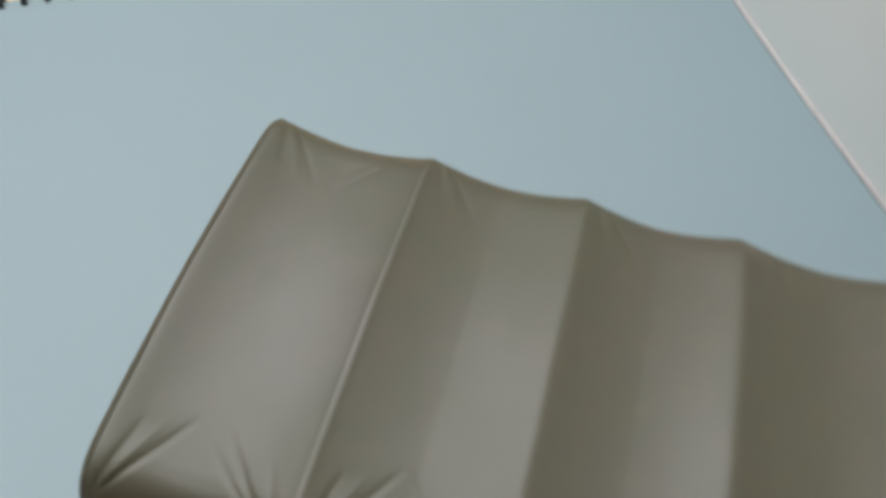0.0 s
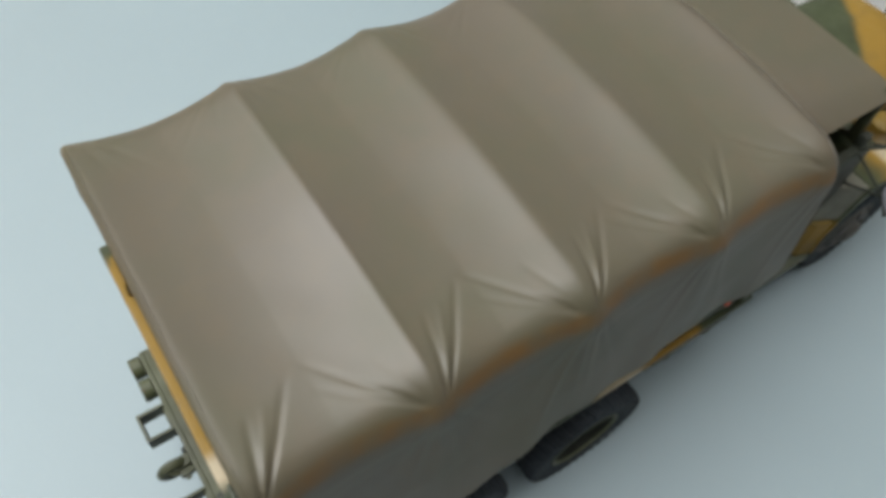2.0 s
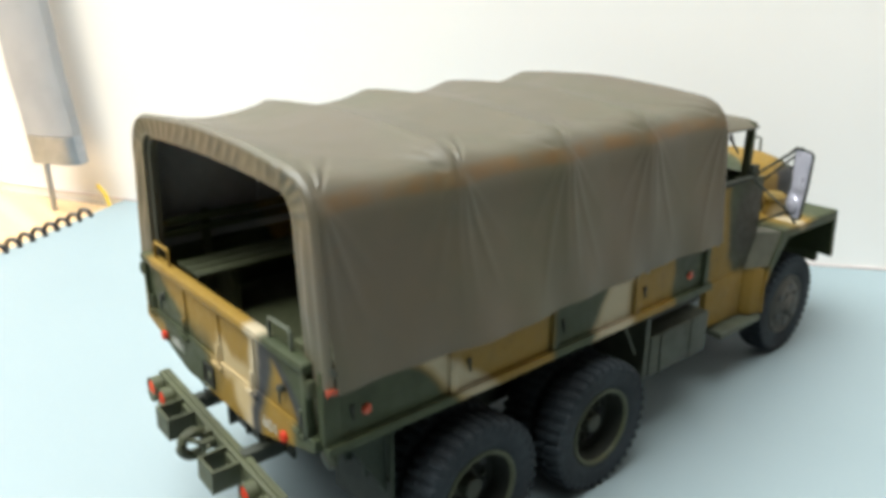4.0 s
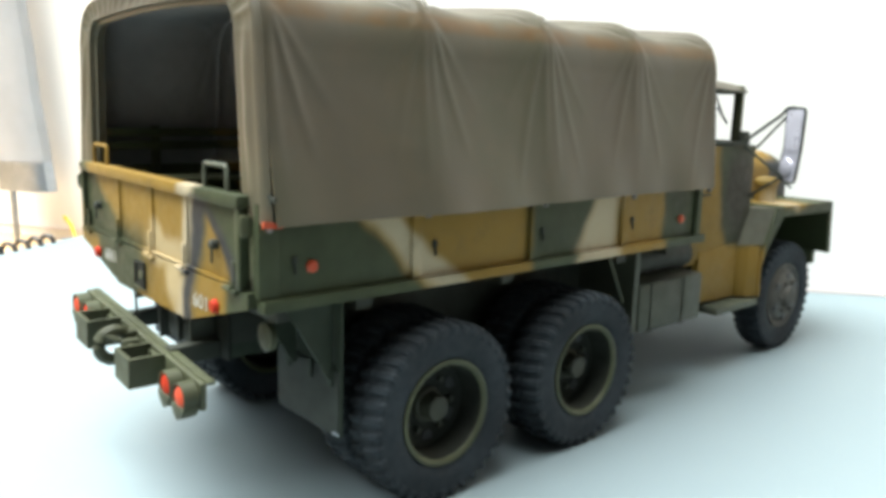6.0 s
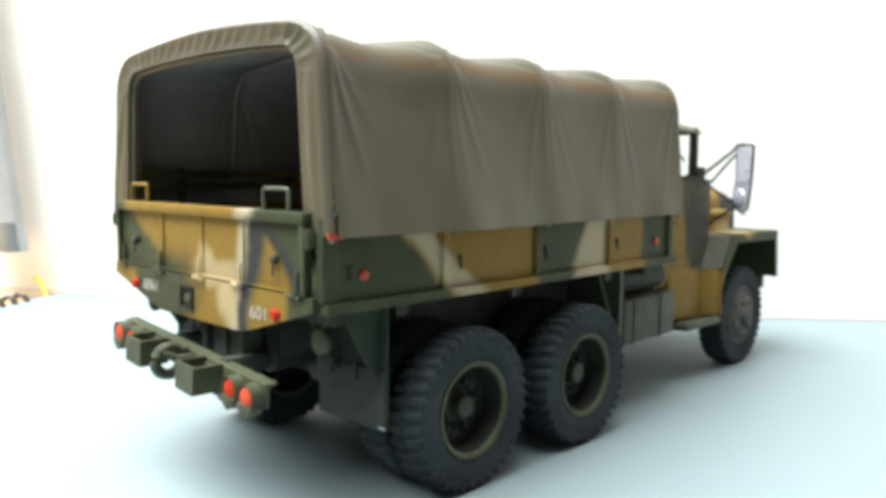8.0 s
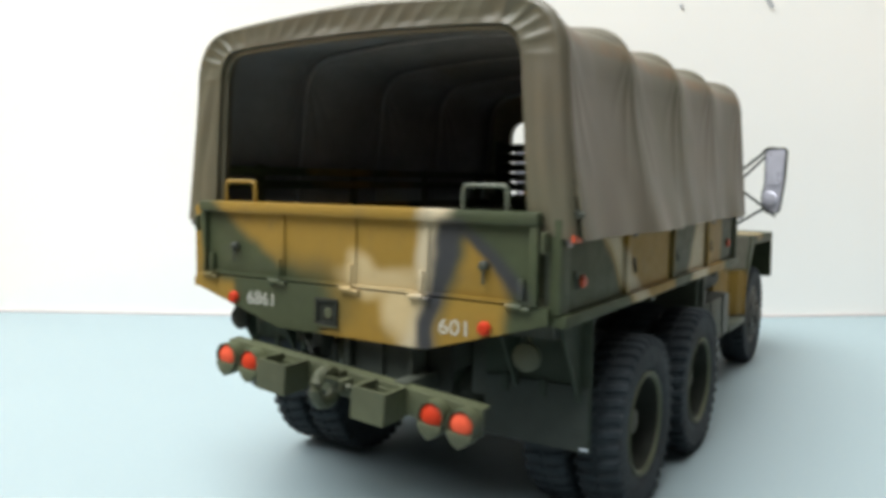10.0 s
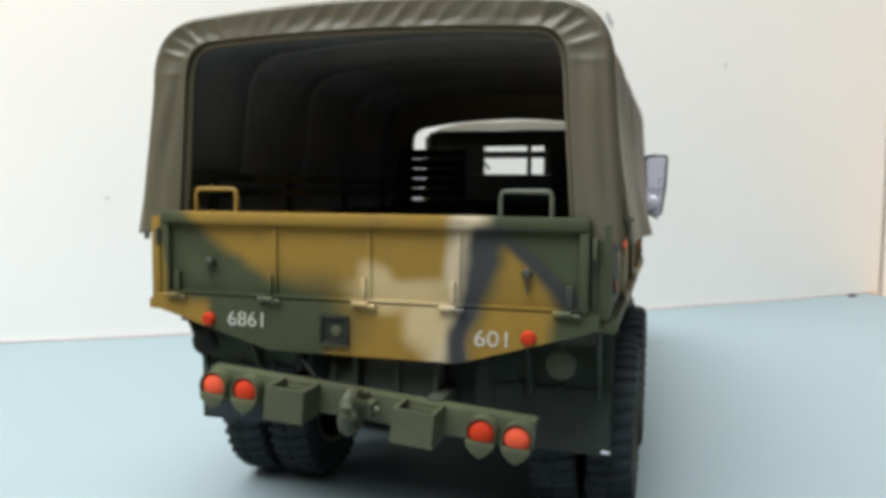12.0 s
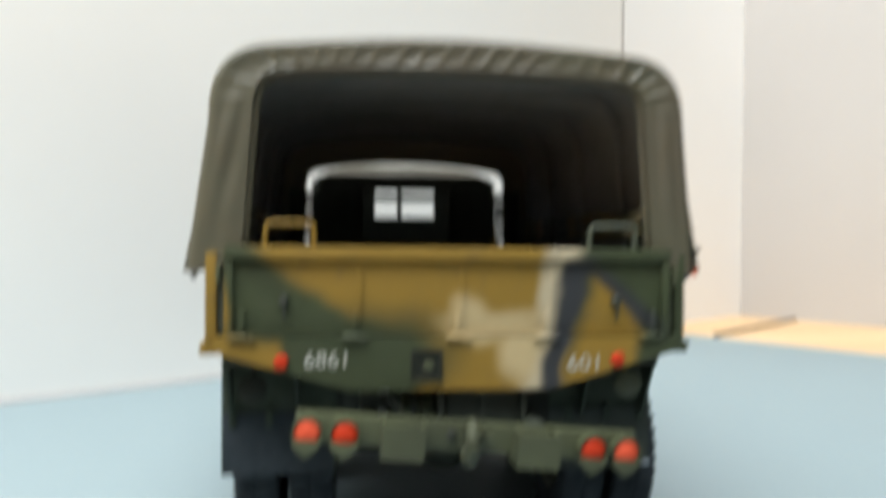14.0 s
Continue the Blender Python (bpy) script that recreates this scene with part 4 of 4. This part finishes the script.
# ---- rear bumper, lamps and hook: knocked a little crooked ----
def build_bumper():
    tilt = Matrix.Translation((0.06, 0.075, 0.875)) @ Matrix.Rotation(radians(4.7), 4, "Y") @ Matrix.Translation((-0.06, 0, -0.885))
    bm = new_box(-0.79, 0.93, -0.2, -0.165, 0.785, 0.928, 0.008)
    box(bm, -0.79, 0.93, -0.164, -0.12, 0.913, 0.928)
    bm.transform(tilt)
    part("rear_bumper", bm, OLIVE, truck, "olive crossbar bumper hanging askew")
    for x0 in (-0.37, 0.285):
        bm = bmesh.new()
        x1, t = x0 + 0.205, 0.018
        for a in ((x0, x1, -0.39, -0.39 + t, 0.77, 0.935), (x0, x0 + t, -0.39 + t, -0.201, 0.77, 0.935), (x1 - t, x1, -0.39 + t, -0.201, 0.77, 0.935), (x0 + t, x1 - t, -0.219, -0.201, 0.77, 0.9)):
            box(bm, *a)
        bm.transform(tilt)
        part("bumperette", bm, OLIVE, truck, "open box-shaped bumperette")
    bm = bmesh.new()
    ring = [(0.06 + 0.0, -0.315 + 0.085 * math.cos(t), 0.86 + 0.085 * math.sin(t)) for t in [2 * math.pi * k / 16 for k in range(16)]]
    tube(bm, ring, 0.036, 8, True)
    box(bm, 0.02, 0.1, -0.26, -0.2, 0.82, 0.94, 0.01)
    bm.transform(tilt)
    hook = part("tow_pintle", bm, OLIVE, truck, "ring-shaped tow pintle")
    bm = new_box(0.1, 0.15, -0.3, -0.201, 0.84, 0.905, 0.012)
    tube(bm, [(0.15, -0.26, 0.872), (0.175, -0.255, 0.868)], 0.018, 8)
    tube(bm, [(0.12, -0.3, 0.9), (0.085, -0.36, 0.925), (0.06, -0.39, 0.9)], 0.018, 8)
    bm.transform(tilt)
    part("pintle_latch", bm, OLIVE, hook)
    bm = lathe(bmesh.new(), [(0.025, 0.0), (0.025, -0.02), (0.012, -0.026), (0.001, -0.026)], (-0.02, -0.201, 0.87), 1, 10)
    bm.transform(tilt)
    part("pintle_bolt", bm, DARK_OLIVE, hook)
    for x in (-0.725, -0.545, 0.69, 0.86):
        lamp = new("tail_lamp")
        lamp.parent = truck
        tagged(lamp, "red tail lamp in an olive shield")
        # can, pointed shield below, and a lens cut off flat at the shield
        bm = lathe(bmesh.new(), [(0.06, 0.0), (0.076, -0.008), (0.076, -0.084), (0.069, -0.084), (0.067, -0.062), (0.001, -0.062)], (x, -0.201, 0.85), 1, 24)
        bm.transform(tilt)
        part("lamp_can", bm, OLIVE, lamp)
        bm = prism(bmesh.new(), [(x - 0.073, 0.811), (x - 0.062, 0.78), (x - 0.035, 0.751), (x, 0.73), (x + 0.035, 0.751), (x + 0.062, 0.78), (x + 0.073, 0.811)], 1, -0.292, -0.205, 0.008)
        bm.transform(tilt)
        part("lamp_shield", bm, OLIVE, lamp)
        bm = lathe(bmesh.new(), [(0.001, -0.026), (0.03, -0.024), (0.052, -0.016), (0.064, -0.004), (0.066, 0.0)], (x, -0.2635, 0.85), 1, 22)
        cut = bmesh.ops.bisect_plane(bm, geom=bm.verts[:] + bm.edges[:] + bm.faces[:], plane_co=(x, 0, 0.815), plane_no=(0, 0, -1), clear_outer=True)
        bmesh.ops.contextual_create(bm, geom=[e for e in cut["geom_cut"] if isinstance(e, bmesh.types.BMEdge)])
        bm.transform(tilt)
        part("lamp_lens", bm, PINK if x in (-0.725, 0.86) else RED, lamp, "pinkish red lens" if x in (-0.725, 0.86) else "deep red lens")
    for x in (-0.42, 0.42):
        part("frame_horn", new_box(x - 0.045, x + 0.045, -0.085, 0.229, 0.8, 0.9, 0.012), DARK_OLIVE, truck)
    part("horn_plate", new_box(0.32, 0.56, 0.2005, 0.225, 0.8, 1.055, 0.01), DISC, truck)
    bm = bmesh.new()
    tube(bm, [(-0.36, 0.05, 1.03), (-0.31, 0.02, 1.0), (-0.25, 0.0, 0.94)], 0.008, 8)
    box(bm, -0.375, -0.335, 0.03, 0.0995, 1.0, 1.04, 0.006)
    part("brake_lever", bm, DISC, truck)
    for x, z, mat, label in ((1.0, 1.05, OLIVE, "round olive reflector disc"), (-1.03, 1.04, DISC, "round black disc under the bed")):
        bm = lathe(bmesh.new(), [(0.072, 0.02), (0.075, -0.012), (0.06, -0.02), (0.001, -0.02)], (x, 0.2, z), 1, 20)
        tube(bm, [(x, 0.21, z), (x, 0.24, 1.2)], 0.014, 6)
        part("disc_reflector", bm, mat, truck, label)


build_bumper()


# ---- cab and front ----
def build_cab():
    back = new("cab_back")
    back.parent = truck
    tagged(back, "dark cab rear wall with a divided window")
    for x0, x1, z0, z1 in ((-0.87, 0.87, 1.0, 2.064), (-0.87, -0.3, 2.065, 2.485), (0.3, 0.87, 2.065, 2.485), (-0.299, 0.299, 2.338, 2.485), (-0.299, 0.299, 2.225, 2.29)):
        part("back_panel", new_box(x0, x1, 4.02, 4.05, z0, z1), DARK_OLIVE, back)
    # canvas roof
    bm = bmesh.new()
    rows = []
    for j in range(13):
        y = 3.98 + 0.98 * j / 12
        s = j / 12
        swell = math.sin(math.pi * 0.5 * min(1, s / 0.16)) if s < 0.16 else 1 - 0.85 * ((s - 0.16) / 0.84) ** 0.8
        row = []
        for k in range(17):
            t = -1 + k / 8
            x = 0.885 * t
            z = 2.492 + 0.11 * swell * (1 - abs(t) ** 4) - (0.05 if abs(t) == 1 else 0) - 0.03 * s + 0.006 * noise.noise(Vector((x * 3, y * 3, 0)))
            row.append(bm.verts.new((x, y, z)))
        rows.append(row)
    for a, b in zip(rows, rows[1:]):
        for k in range(16):
            bm.faces.new((a[k], a[k + 1], b[k + 1], b[k]))
    roof = part("cab_roof", bm, CANVAS, truck, "olive canvas cab roof", sharp=70)
    m = roof.modifiers.new("thickness", "SOLIDIFY")
    m.thickness = 0.02 * S
    # tub, doors, scuttle
    bm = new_box(-0.93, 0.93, 4.06, 5.2, 0.95, 1.05, 0.01)
    part("cab_floor", bm, CAMO, truck)
    for sx in (1, -1):
        bm = prism(bmesh.new(), [(4.06, 1.0), (5.05, 1.0), (5.05, 1.95), (4.16, 1.95), (4.06, 1.9)], 0, sx * 0.9, sx * 0.955, 0.01)
        door = part("cab_door", bm, CAMO, truck, "low cab door with open window")
        bm = bmesh.new()
        tube(bm, rounded([(sx * 0.957, 4.2, 1.55), (sx * 0.985, 4.2, 1.55), (sx * 0.985, 4.32, 1.55), (sx * 0.957, 4.32, 1.55)], 0.01), 0.01, 6)
        part("door_handle", bm, DARK_OLIVE, door)
        part("rear_pillar", new_box(min(sx * 0.84, sx * 0.93), max(sx * 0.84, sx * 0.93), 4.06, 4.13, 1.91, 2.44, 0.008), DARK_OLIVE, truck)
        part("door_sill", new_box(min(sx * 0.89, sx * 0.962), max(sx * 0.89, sx * 0.962), 4.15, 4.86, 1.951, 1.98, 0.008), DARK_OLIVE, door)
        # flared panel down to the running board
        bm = prism(bmesh.new(), [(4.25, 1.07), (4.25, 0.62), (4.88, 0.6), (4.88, 1.09)], 0, sx * 0.9, sx * 0.965, 0.01)
        part("cab_skirt", bm, CAMO, truck)
        bm = prism(bmesh.new(), [(sx * x, y) for x, y in ((0.86, 4.885), (0.968, 4.885), (1.04, 4.945), (1.078, 5.05), (1.074, 5.075), (0.86, 5.0))], 2, 0.6, 1.06, 0.01)
        part("skirt_flare", bm, CAMO, truck)
        bm = bmesh.new()
        for x, y, z in ((0.96, 4.89, 1.064), (1.075, 5.135, 1.064), (0.957, 5.06, 1.39), (1.075, 5.295, 1.385), (0.86, 4.89, 1.064), (0.86, 5.06, 1.39), (0.86, 5.12, 1.064), (0.86, 5.3, 1.385)):
            bm.verts.new((sx * x, y, z))
        bmesh.ops.convex_hull(bm, input=bm.verts[:])
        part("wing_shoulder", bm, SHEEN_OLIVE, truck, "light olive shoulder of the wing, its sheen put into the colour", sharp=20)
        bm = new_box(min(sx * 0.62, sx * 1.1), max(sx * 0.62, sx * 1.1), 4.38, 5.08, 0.52, 0.585, 0.016)
        part("running_board", bm, GREEN_PAINT, truck)
    part("scuttle", new_box(-0.9, 0.9, 4.85, 5.08, 1.06, 1.94, 0.04), CAMO, truck)
    for x in (-0.4, 0.4):
        seat = part("cab_seat", new_box(x - 0.3, x + 0.3, 4.15, 4.6, 1.25, 1.42, 0.05), DARK_OLIVE, truck)
        part("seat_back", new_box(x - 0.3, x + 0.3, 4.08, 4.16, 1.42, 1.9, 0.03), DARK_OLIVE, seat)
        part("seat_base", new_box(x - 0.25, x + 0.25, 4.2, 4.55, 1.05, 1.25), DARK_OLIVE, seat)
    bm = bmesh.new()
    c, tilt = Vector((-0.42, 4.62, 1.74)), Matrix.Rotation(radians(-35), 3, "X")
    tube(bm, [c + tilt @ Vector((0.2 * math.cos(t), 0.2 * math.sin(t), 0)) for t in [2 * math.pi * k / 20 for k in range(20)]], 0.012, 6, True)
    tube(bm, [c + tilt @ Vector((-0.2, 0, 0)), c + tilt @ Vector((0.2, 0, 0))], 0.01, 6)
    tube(bm, [c, (-0.42, 4.9, 1.5)], 0.018, 6)
    part("steering_wheel", bm, BLACK_PART, truck)
    # windscreen
    frame_ob = new("windscreen")
    frame_ob.parent = truck
    tagged(frame_ob, "upright two-pane windscreen in an olive frame")
    y0, y1 = 4.9, 4.94
    for x0, x1, z0, z1 in ((-0.866, -0.783, 1.94, 2.458), (0.783, 0.866, 1.94, 2.458), (-0.782, 0.782, 2.386, 2.458), (-0.782, 0.782, 1.94, 1.985), (-0.025, 0.025, 1.986, 2.385)):
        part("frame_bar", new_box(x0, x1, y0, y1, z0, z1, 0.01), OLIVE, frame_ob)
    for x0, x1 in ((-0.782, -0.026), (0.026, 0.782)):
        ob = part("pane", new_box(x0, x1, 4.915, 4.921, 1.986, 2.385), GLASS, frame_ob, "clear windscreen pane")
        ob.visible_shadow = False
    for x in (-0.905, 0.905):
        part("frame_hinge", new_box(x - 0.035, x + 0.035, 4.87, 4.96, 1.945, 2.07, 0.012), DARK_OLIVE, frame_ob)
    for x in (-0.58, 0.58):
        bm = bmesh.new()
        tube(bm, [(x - 0.02, 4.95, 2.42), (x + 0.07, 4.955, 2.22)], 0.01, 6)
        tube(bm, [(x + 0.02, 4.96, 2.27), (x + 0.13, 4.96, 2.13)], 0.012, 6)
        part("wiper", bm, BLACK_PART, frame_ob)
    # bonnet
    bm = bmesh.new()
    rows = []
    for j in range(9):
        y = 5.08 + 1.48 * (j / 8) ** 0.8
        w = 0.58 - 0.01 * j / 8 - (0.05 if j == 8 else 0)
        top = 1.9 - 0.05 * (j / 8) ** 2 - (0.1 if j == 8 else 0)
        sec = [(w, 1.32), (w, 1.58)] + [(w * math.cos(t), 1.58 + (top - 1.58) * math.sin(t) ** 0.6) for t in [math.pi * k / 16 for k in range(1, 16)]] + [(-w, 1.58), (-w, 1.32)]
        rows.append([bm.verts.new((x, y, z)) for x, z in sec])
    for a, b in zip(rows, rows[1:]):
        for k in range(len(a) - 1):
            bm.faces.new((a[k], a[k + 1], b[k + 1], b[k]))
    bm.faces.new(rows[0])
    bm.faces.new(rows[-1][::-1])
    bonnet = part("bonnet", bm, CAMO, truck, "rounded tan and green bonnet", sharp=50)
    bm = bmesh.new()
    tube(bm, rounded([(-0.01, 6.42, 1.82), (-0.01, 6.42, 2.0), (0.15, 6.43, 2.0), (0.15, 6.43, 1.82)], 0.03), 0.012, 6)
    part("bonnet_loop", bm, OLIVE, bonnet, "thin wire loop")
    bm = new_box(-0.5, 0.5, 5.1, 6.56, 0.95, 1.33, 0.02)
    part("engine_bay", bm, DARK_OLIVE, truck)
    grille = part("grille", new_box(-0.52, 0.52, 6.561, 6.6, 0.98, 1.72, 0.01), CAMO, truck)
    for k in range(9):
        x = -0.42 + 0.105 * k
        part("grille_bar", new_box(x - 0.012, x + 0.012, 6.601, 6.62, 1.05, 1.66), OLIVE, grille)
    part("front_bumper", new_box(-0.85, 0.85, 6.66, 6.74, 0.68, 0.9, 0.02), CAMO, truck)
    for sx in (1, -1):
        # wing: bent sheet with a side flange
        path = [(5.08, 0.6), (5.06, 0.86), (5.15, 1.1), (5.3, 1.395), (6.445, 1.385), (6.5, 0.86)]
        under = [(y + (0.035 if y < 5.4 else -0.035), z - (0.03 if 5.25 < y < 6.47 else 0)) for y, z in path]
        bm = prism(bmesh.new(), path + under[::-1], 0, sx * 0.5, sx * 1.075)
        prism(bm, [(5.3, 1.39), (6.44, 1.38), (6.495, 0.862), (6.44, 0.862), (6.39, 1.285), (5.43, 1.3), (5.3, 1.155), (5.17, 0.995), (5.085, 0.86), (5.11, 0.6), (5.075, 0.6), (5.055, 0.86), (5.15, 1.1)], 0, sx * 1.076, sx * 1.095)
        wing = part("front_wing", bm, CAMO, truck, "angular front wing over the wheel")
        bm = lathe(bmesh.new(), [(0.1, -0.1), (0.13, 0.02), (0.14, 0.04), (0.12, 0.06), (0.001, 0.075)], (sx * 0.72, 6.62, 1.18), 1, 20)
        part("headlamp", bm, OLIVE, truck)
        part("wing_stay", new_box(min(sx * 0.5, sx * 0.55), max(sx * 0.5, sx * 0.55), 5.3, 6.4, 1.1, 1.34), DARK_OLIVE, wing)
        # towering mirror on its stays
        mir = new("door_mirror")
        mir.parent = truck
        tagged(mir, "tall door mirror with a round convex mirror below, on wire stays")
        # silver plate with a tall glass above and a round one below, turned towards the driver
        turn = Matrix.Translation((sx * 1.345, 4.91, 0)) @ Matrix.Rotation(radians(-29 * sx), 4, "Z")
        outline = rounded([(-0.1, 0, 1.66), (-0.138, 0, 1.75), (-0.13, 0, 1.86), (-0.104, 0, 1.93), (-0.118, 0, 2.275), (0.118, 0, 2.275), (0.104, 0, 1.95), (0.062, 0, 1.66)], 0.04, 3, True)
        bm = prism(bmesh.new(), [(sx * p.x, p.z) for p in outline], 1, 0.0, 0.02)
        bm.transform(turn)
        part("mirror_plate", bm, MIRROR, mir, "silver mirror backing plate")
        pane = rounded([(-0.094, 0, 1.92), (-0.102, 0, 2.262), (0.1, 0, 2.262), (0.088, 0, 1.92)], 0.06, 4, True)
        bm = prism(bmesh.new(), [(sx * p.x, p.z) for p in pane], 1, -0.008, -0.001)
        bm.transform(turn)
        part("mirror_glass", bm, MIRROR, mir, "silver mirror glass")
        bm = lathe(bmesh.new(), [(0.08, 0.0), (0.084, -0.008), (0.074, -0.018), (0.001, -0.034)], (sx * -0.045, -0.001, 1.785), 1, 22)
        bm.transform(turn)
        part("convex_mirror", bm, MIRROR, mir, "round convex mirror")
        bm = tube(bmesh.new(), [(sx * p.x * 1.03, 0.008, p.z) for p in outline], 0.012, 6, True)
        bm.transform(turn)
        part("mirror_rim", bm, DARK_OLIVE, mir)
        bm = bmesh.new()
        tube(bm, [(sx * 0.94, 4.86, 1.98), (sx * 1.2, 4.97, 2.22), (sx * 1.25, 4.96, 2.275), (sx * 1.33, 4.92, 2.285)], 0.014, 6)
        tube(bm, [(sx * 0.95, 5.06, 1.92), (sx * 1.24, 4.97, 2.2)], 0.012, 6)
        tube(bm, [(sx * 0.94, 4.86, 1.95), (sx * 1.26, 4.95, 1.7)], 0.012, 6)
        tube(bm, [(sx * 0.95, 5.02, 1.5), (sx * 1.26, 4.95, 1.7)], 0.012, 6)
        tube(bm, [(sx * 1.24, 4.98, 1.7), (sx * 1.37, 4.9, 1.62)], 0.012, 6)
        part("mirror_stay", bm, DARK_OLIVE, mir)
        if sx > 0:
            bm = lathe(bmesh.new(), [(0.1, 0.0), (0.1, 0.15), (0.115, 0.16), (0.115, 0.2), (0.08, 0.23), (0.001, 0.24)], (0.74, 5.74, 1.392), 2, 20)
            part("air_cleaner", bm, CAMO, truck, "round air cleaner on the wing")
        # tank and boxes under the body
        bm = new_box(min(sx * 0.62, sx * 1.17), max(sx * 0.62, sx * 1.17), 3.15, 3.99, 0.59, 0.965, 0.03)
        tank = part("fuel_tank", bm, GREEN_PAINT, truck, "boxy green tank under the bed")
        for y in (3.3, 3.73):
            part("tank_strap", new_box(min(sx * 0.61, sx * 1.18), max(sx * 0.61, sx * 1.18), y - 0.015, y + 0.015, 0.583, 0.972, 0.03), GREEN_PAINT, tank)
        part("step_plate", new_box(min(sx * 0.6, sx * 1.16), max(sx * 0.6, sx * 1.16), 3.08, 3.13, 0.6, 1.24), GREEN_PAINT, truck)
        bm = bmesh.new()
        tube(bm, [(sx * 0.95, 3.2, 1.1), (sx * 0.95, 3.97, 1.1)], 0.125, 12)
        part("air_tank", bm, DARK_OLIVE, truck)
        bm = bmesh.new()
        tube(bm, [(sx * 1.2, 2.7, 1.24), (sx * 1.12, 3.0, 0.85)], 0.012, 6)
        part("stay_rod", bm, OLIVE, truck)


build_cab()


# ---- small things on the desk and the wall ----
def build_clutter():
    # grey wrapped strip with a steel foot, standing against the wall on a thin rod
    root = tagged(new("wrapped_strip"), "grey plastic-wrapped strip with steel foot, upright by the wall", "strip")
    v0 = 6.5
    lean = 0.13
    for name, z0, z1, mat in (("wrapped_body", 1.16, 9.0, GREY_WRAP), ("steel_foot", 0.7, 1.155, STEEL)):
        bm = bmesh.new()
        n = 24 if name == "wrapped_body" else 2
        rows = []
        for k in range(n + 1):
            z = z0 + (z1 - z0) * k / n
            w = 0.012 * math.sin(z * 2.3) + 0.008 * math.sin(z * 5.1)
            c = -6.84 - lean * (z - 0.7)
            rows.append([bm.verts.new(uv(c + du + (w if mat is GREY_WRAP else 0), v0 + dv, z)) for du, dv in ((-0.44, 0.0), (-0.36, -0.14), (0.3, -0.16), (0.46, -0.04), (0.46, 0.16), (-0.44, 0.16))])
        for a, b in zip(rows, rows[1:]):
            for q in range(6):
                bm.faces.new((a[q], a[(q + 1) % 6], b[(q + 1) % 6], b[q]))
        bm.faces.new(rows[0])
        bm.faces.new(rows[-1][::-1])
        part(name, bm, mat, root, sharp=40)
    bm = bmesh.new()
    tube(bm, [uv(-7.12, v0 + 0.05, DESK_Z), uv(-7.14, v0 + 0.05, 0.7)], 0.05, 8)
    part("rod", bm, STEEL, root)
    # yellow strip leaning on the wall
    bm = bmesh.new()
    tube(bm, [uv(-6.42, 6.82, 0.27), uv(-6.28, 6.8, 0.14), uv(-6.12, 6.72, -0.1)], 0.03, 6)
    tagged(finish(bm, "yellow_strap", YELLOW), "short yellow plastic strap against the wall", "strap")
    # pencil on the desk beyond the pad
    bm = bmesh.new()
    a, b = uv(12.5, 5.86, DESK_Z + 0.04), uv(17.5, 6.52, DESK_Z + 0.04)
    tube(bm, [a, a + (b - a) * 0.92, b], 0.04, 6)
    tagged(finish(bm, "pencil", PENCIL), "dark pencil lying on the wooden desk", "pencil")
    # scuffs on the wall board
    for u, z, du, dz, w in ((5.32, 4.5, 0.09, -0.15, 0.028), (4.05, 4.39, 0.02, -0.01, 0.022), (7.61, 3.96, 0.015, -0.04, 0.014), (-1.76, 1.77, 0.02, 0.01, 0.018)):
        bm = bmesh.new()
        v = wall_v(u) - 0.008
        prism_pts = [(u - w - du * 0.5, z - dz * 0.5), (u + w * 0.2 - du * 0.5, z - dz * 0.5 + w), (u + w, z), (u + w + du * 0.5, z + dz * 0.5), (u - w * 0.1 + du * 0.5, z + dz * 0.5 - w), (u - w, z - w)]
        lo = [bm.verts.new(uv(p, v, q)) for p, q in prism_pts]
        hi = [bm.verts.new(uv(p, v + 0.006, q)) for p, q in prism_pts]
        bm.faces.new(lo)
        bm.faces.new(hi[::-1])
        for k in range(6):
            bm.faces.new((lo[k], hi[k], hi[(k + 1) % 6], lo[(k + 1) % 6]))
        tagged(finish(bm, "wall_scuff", GREY_WRAP), "small grey scuff on the white board", "scuff", kind="structure")
    # small dark crumb at the pad's far edge
    bm = bmesh.new()
    bmesh.ops.create_icosphere(bm, subdivisions=2, radius=0.055)
    for v in bm.verts:
        v.co *= 1 + 0.3 * noise.noise(v.co * 9)
    bm.transform(Matrix.Translation(uv(10.7, wall_v(10.7) - 0.2, 0.03)) @ Matrix.Diagonal((1.4, 1, 0.6, 1)))
    tagged(finish(bm, "crumb", BLACK_PART), "small dark crumb on the pad", "crumb")


build_clutter()
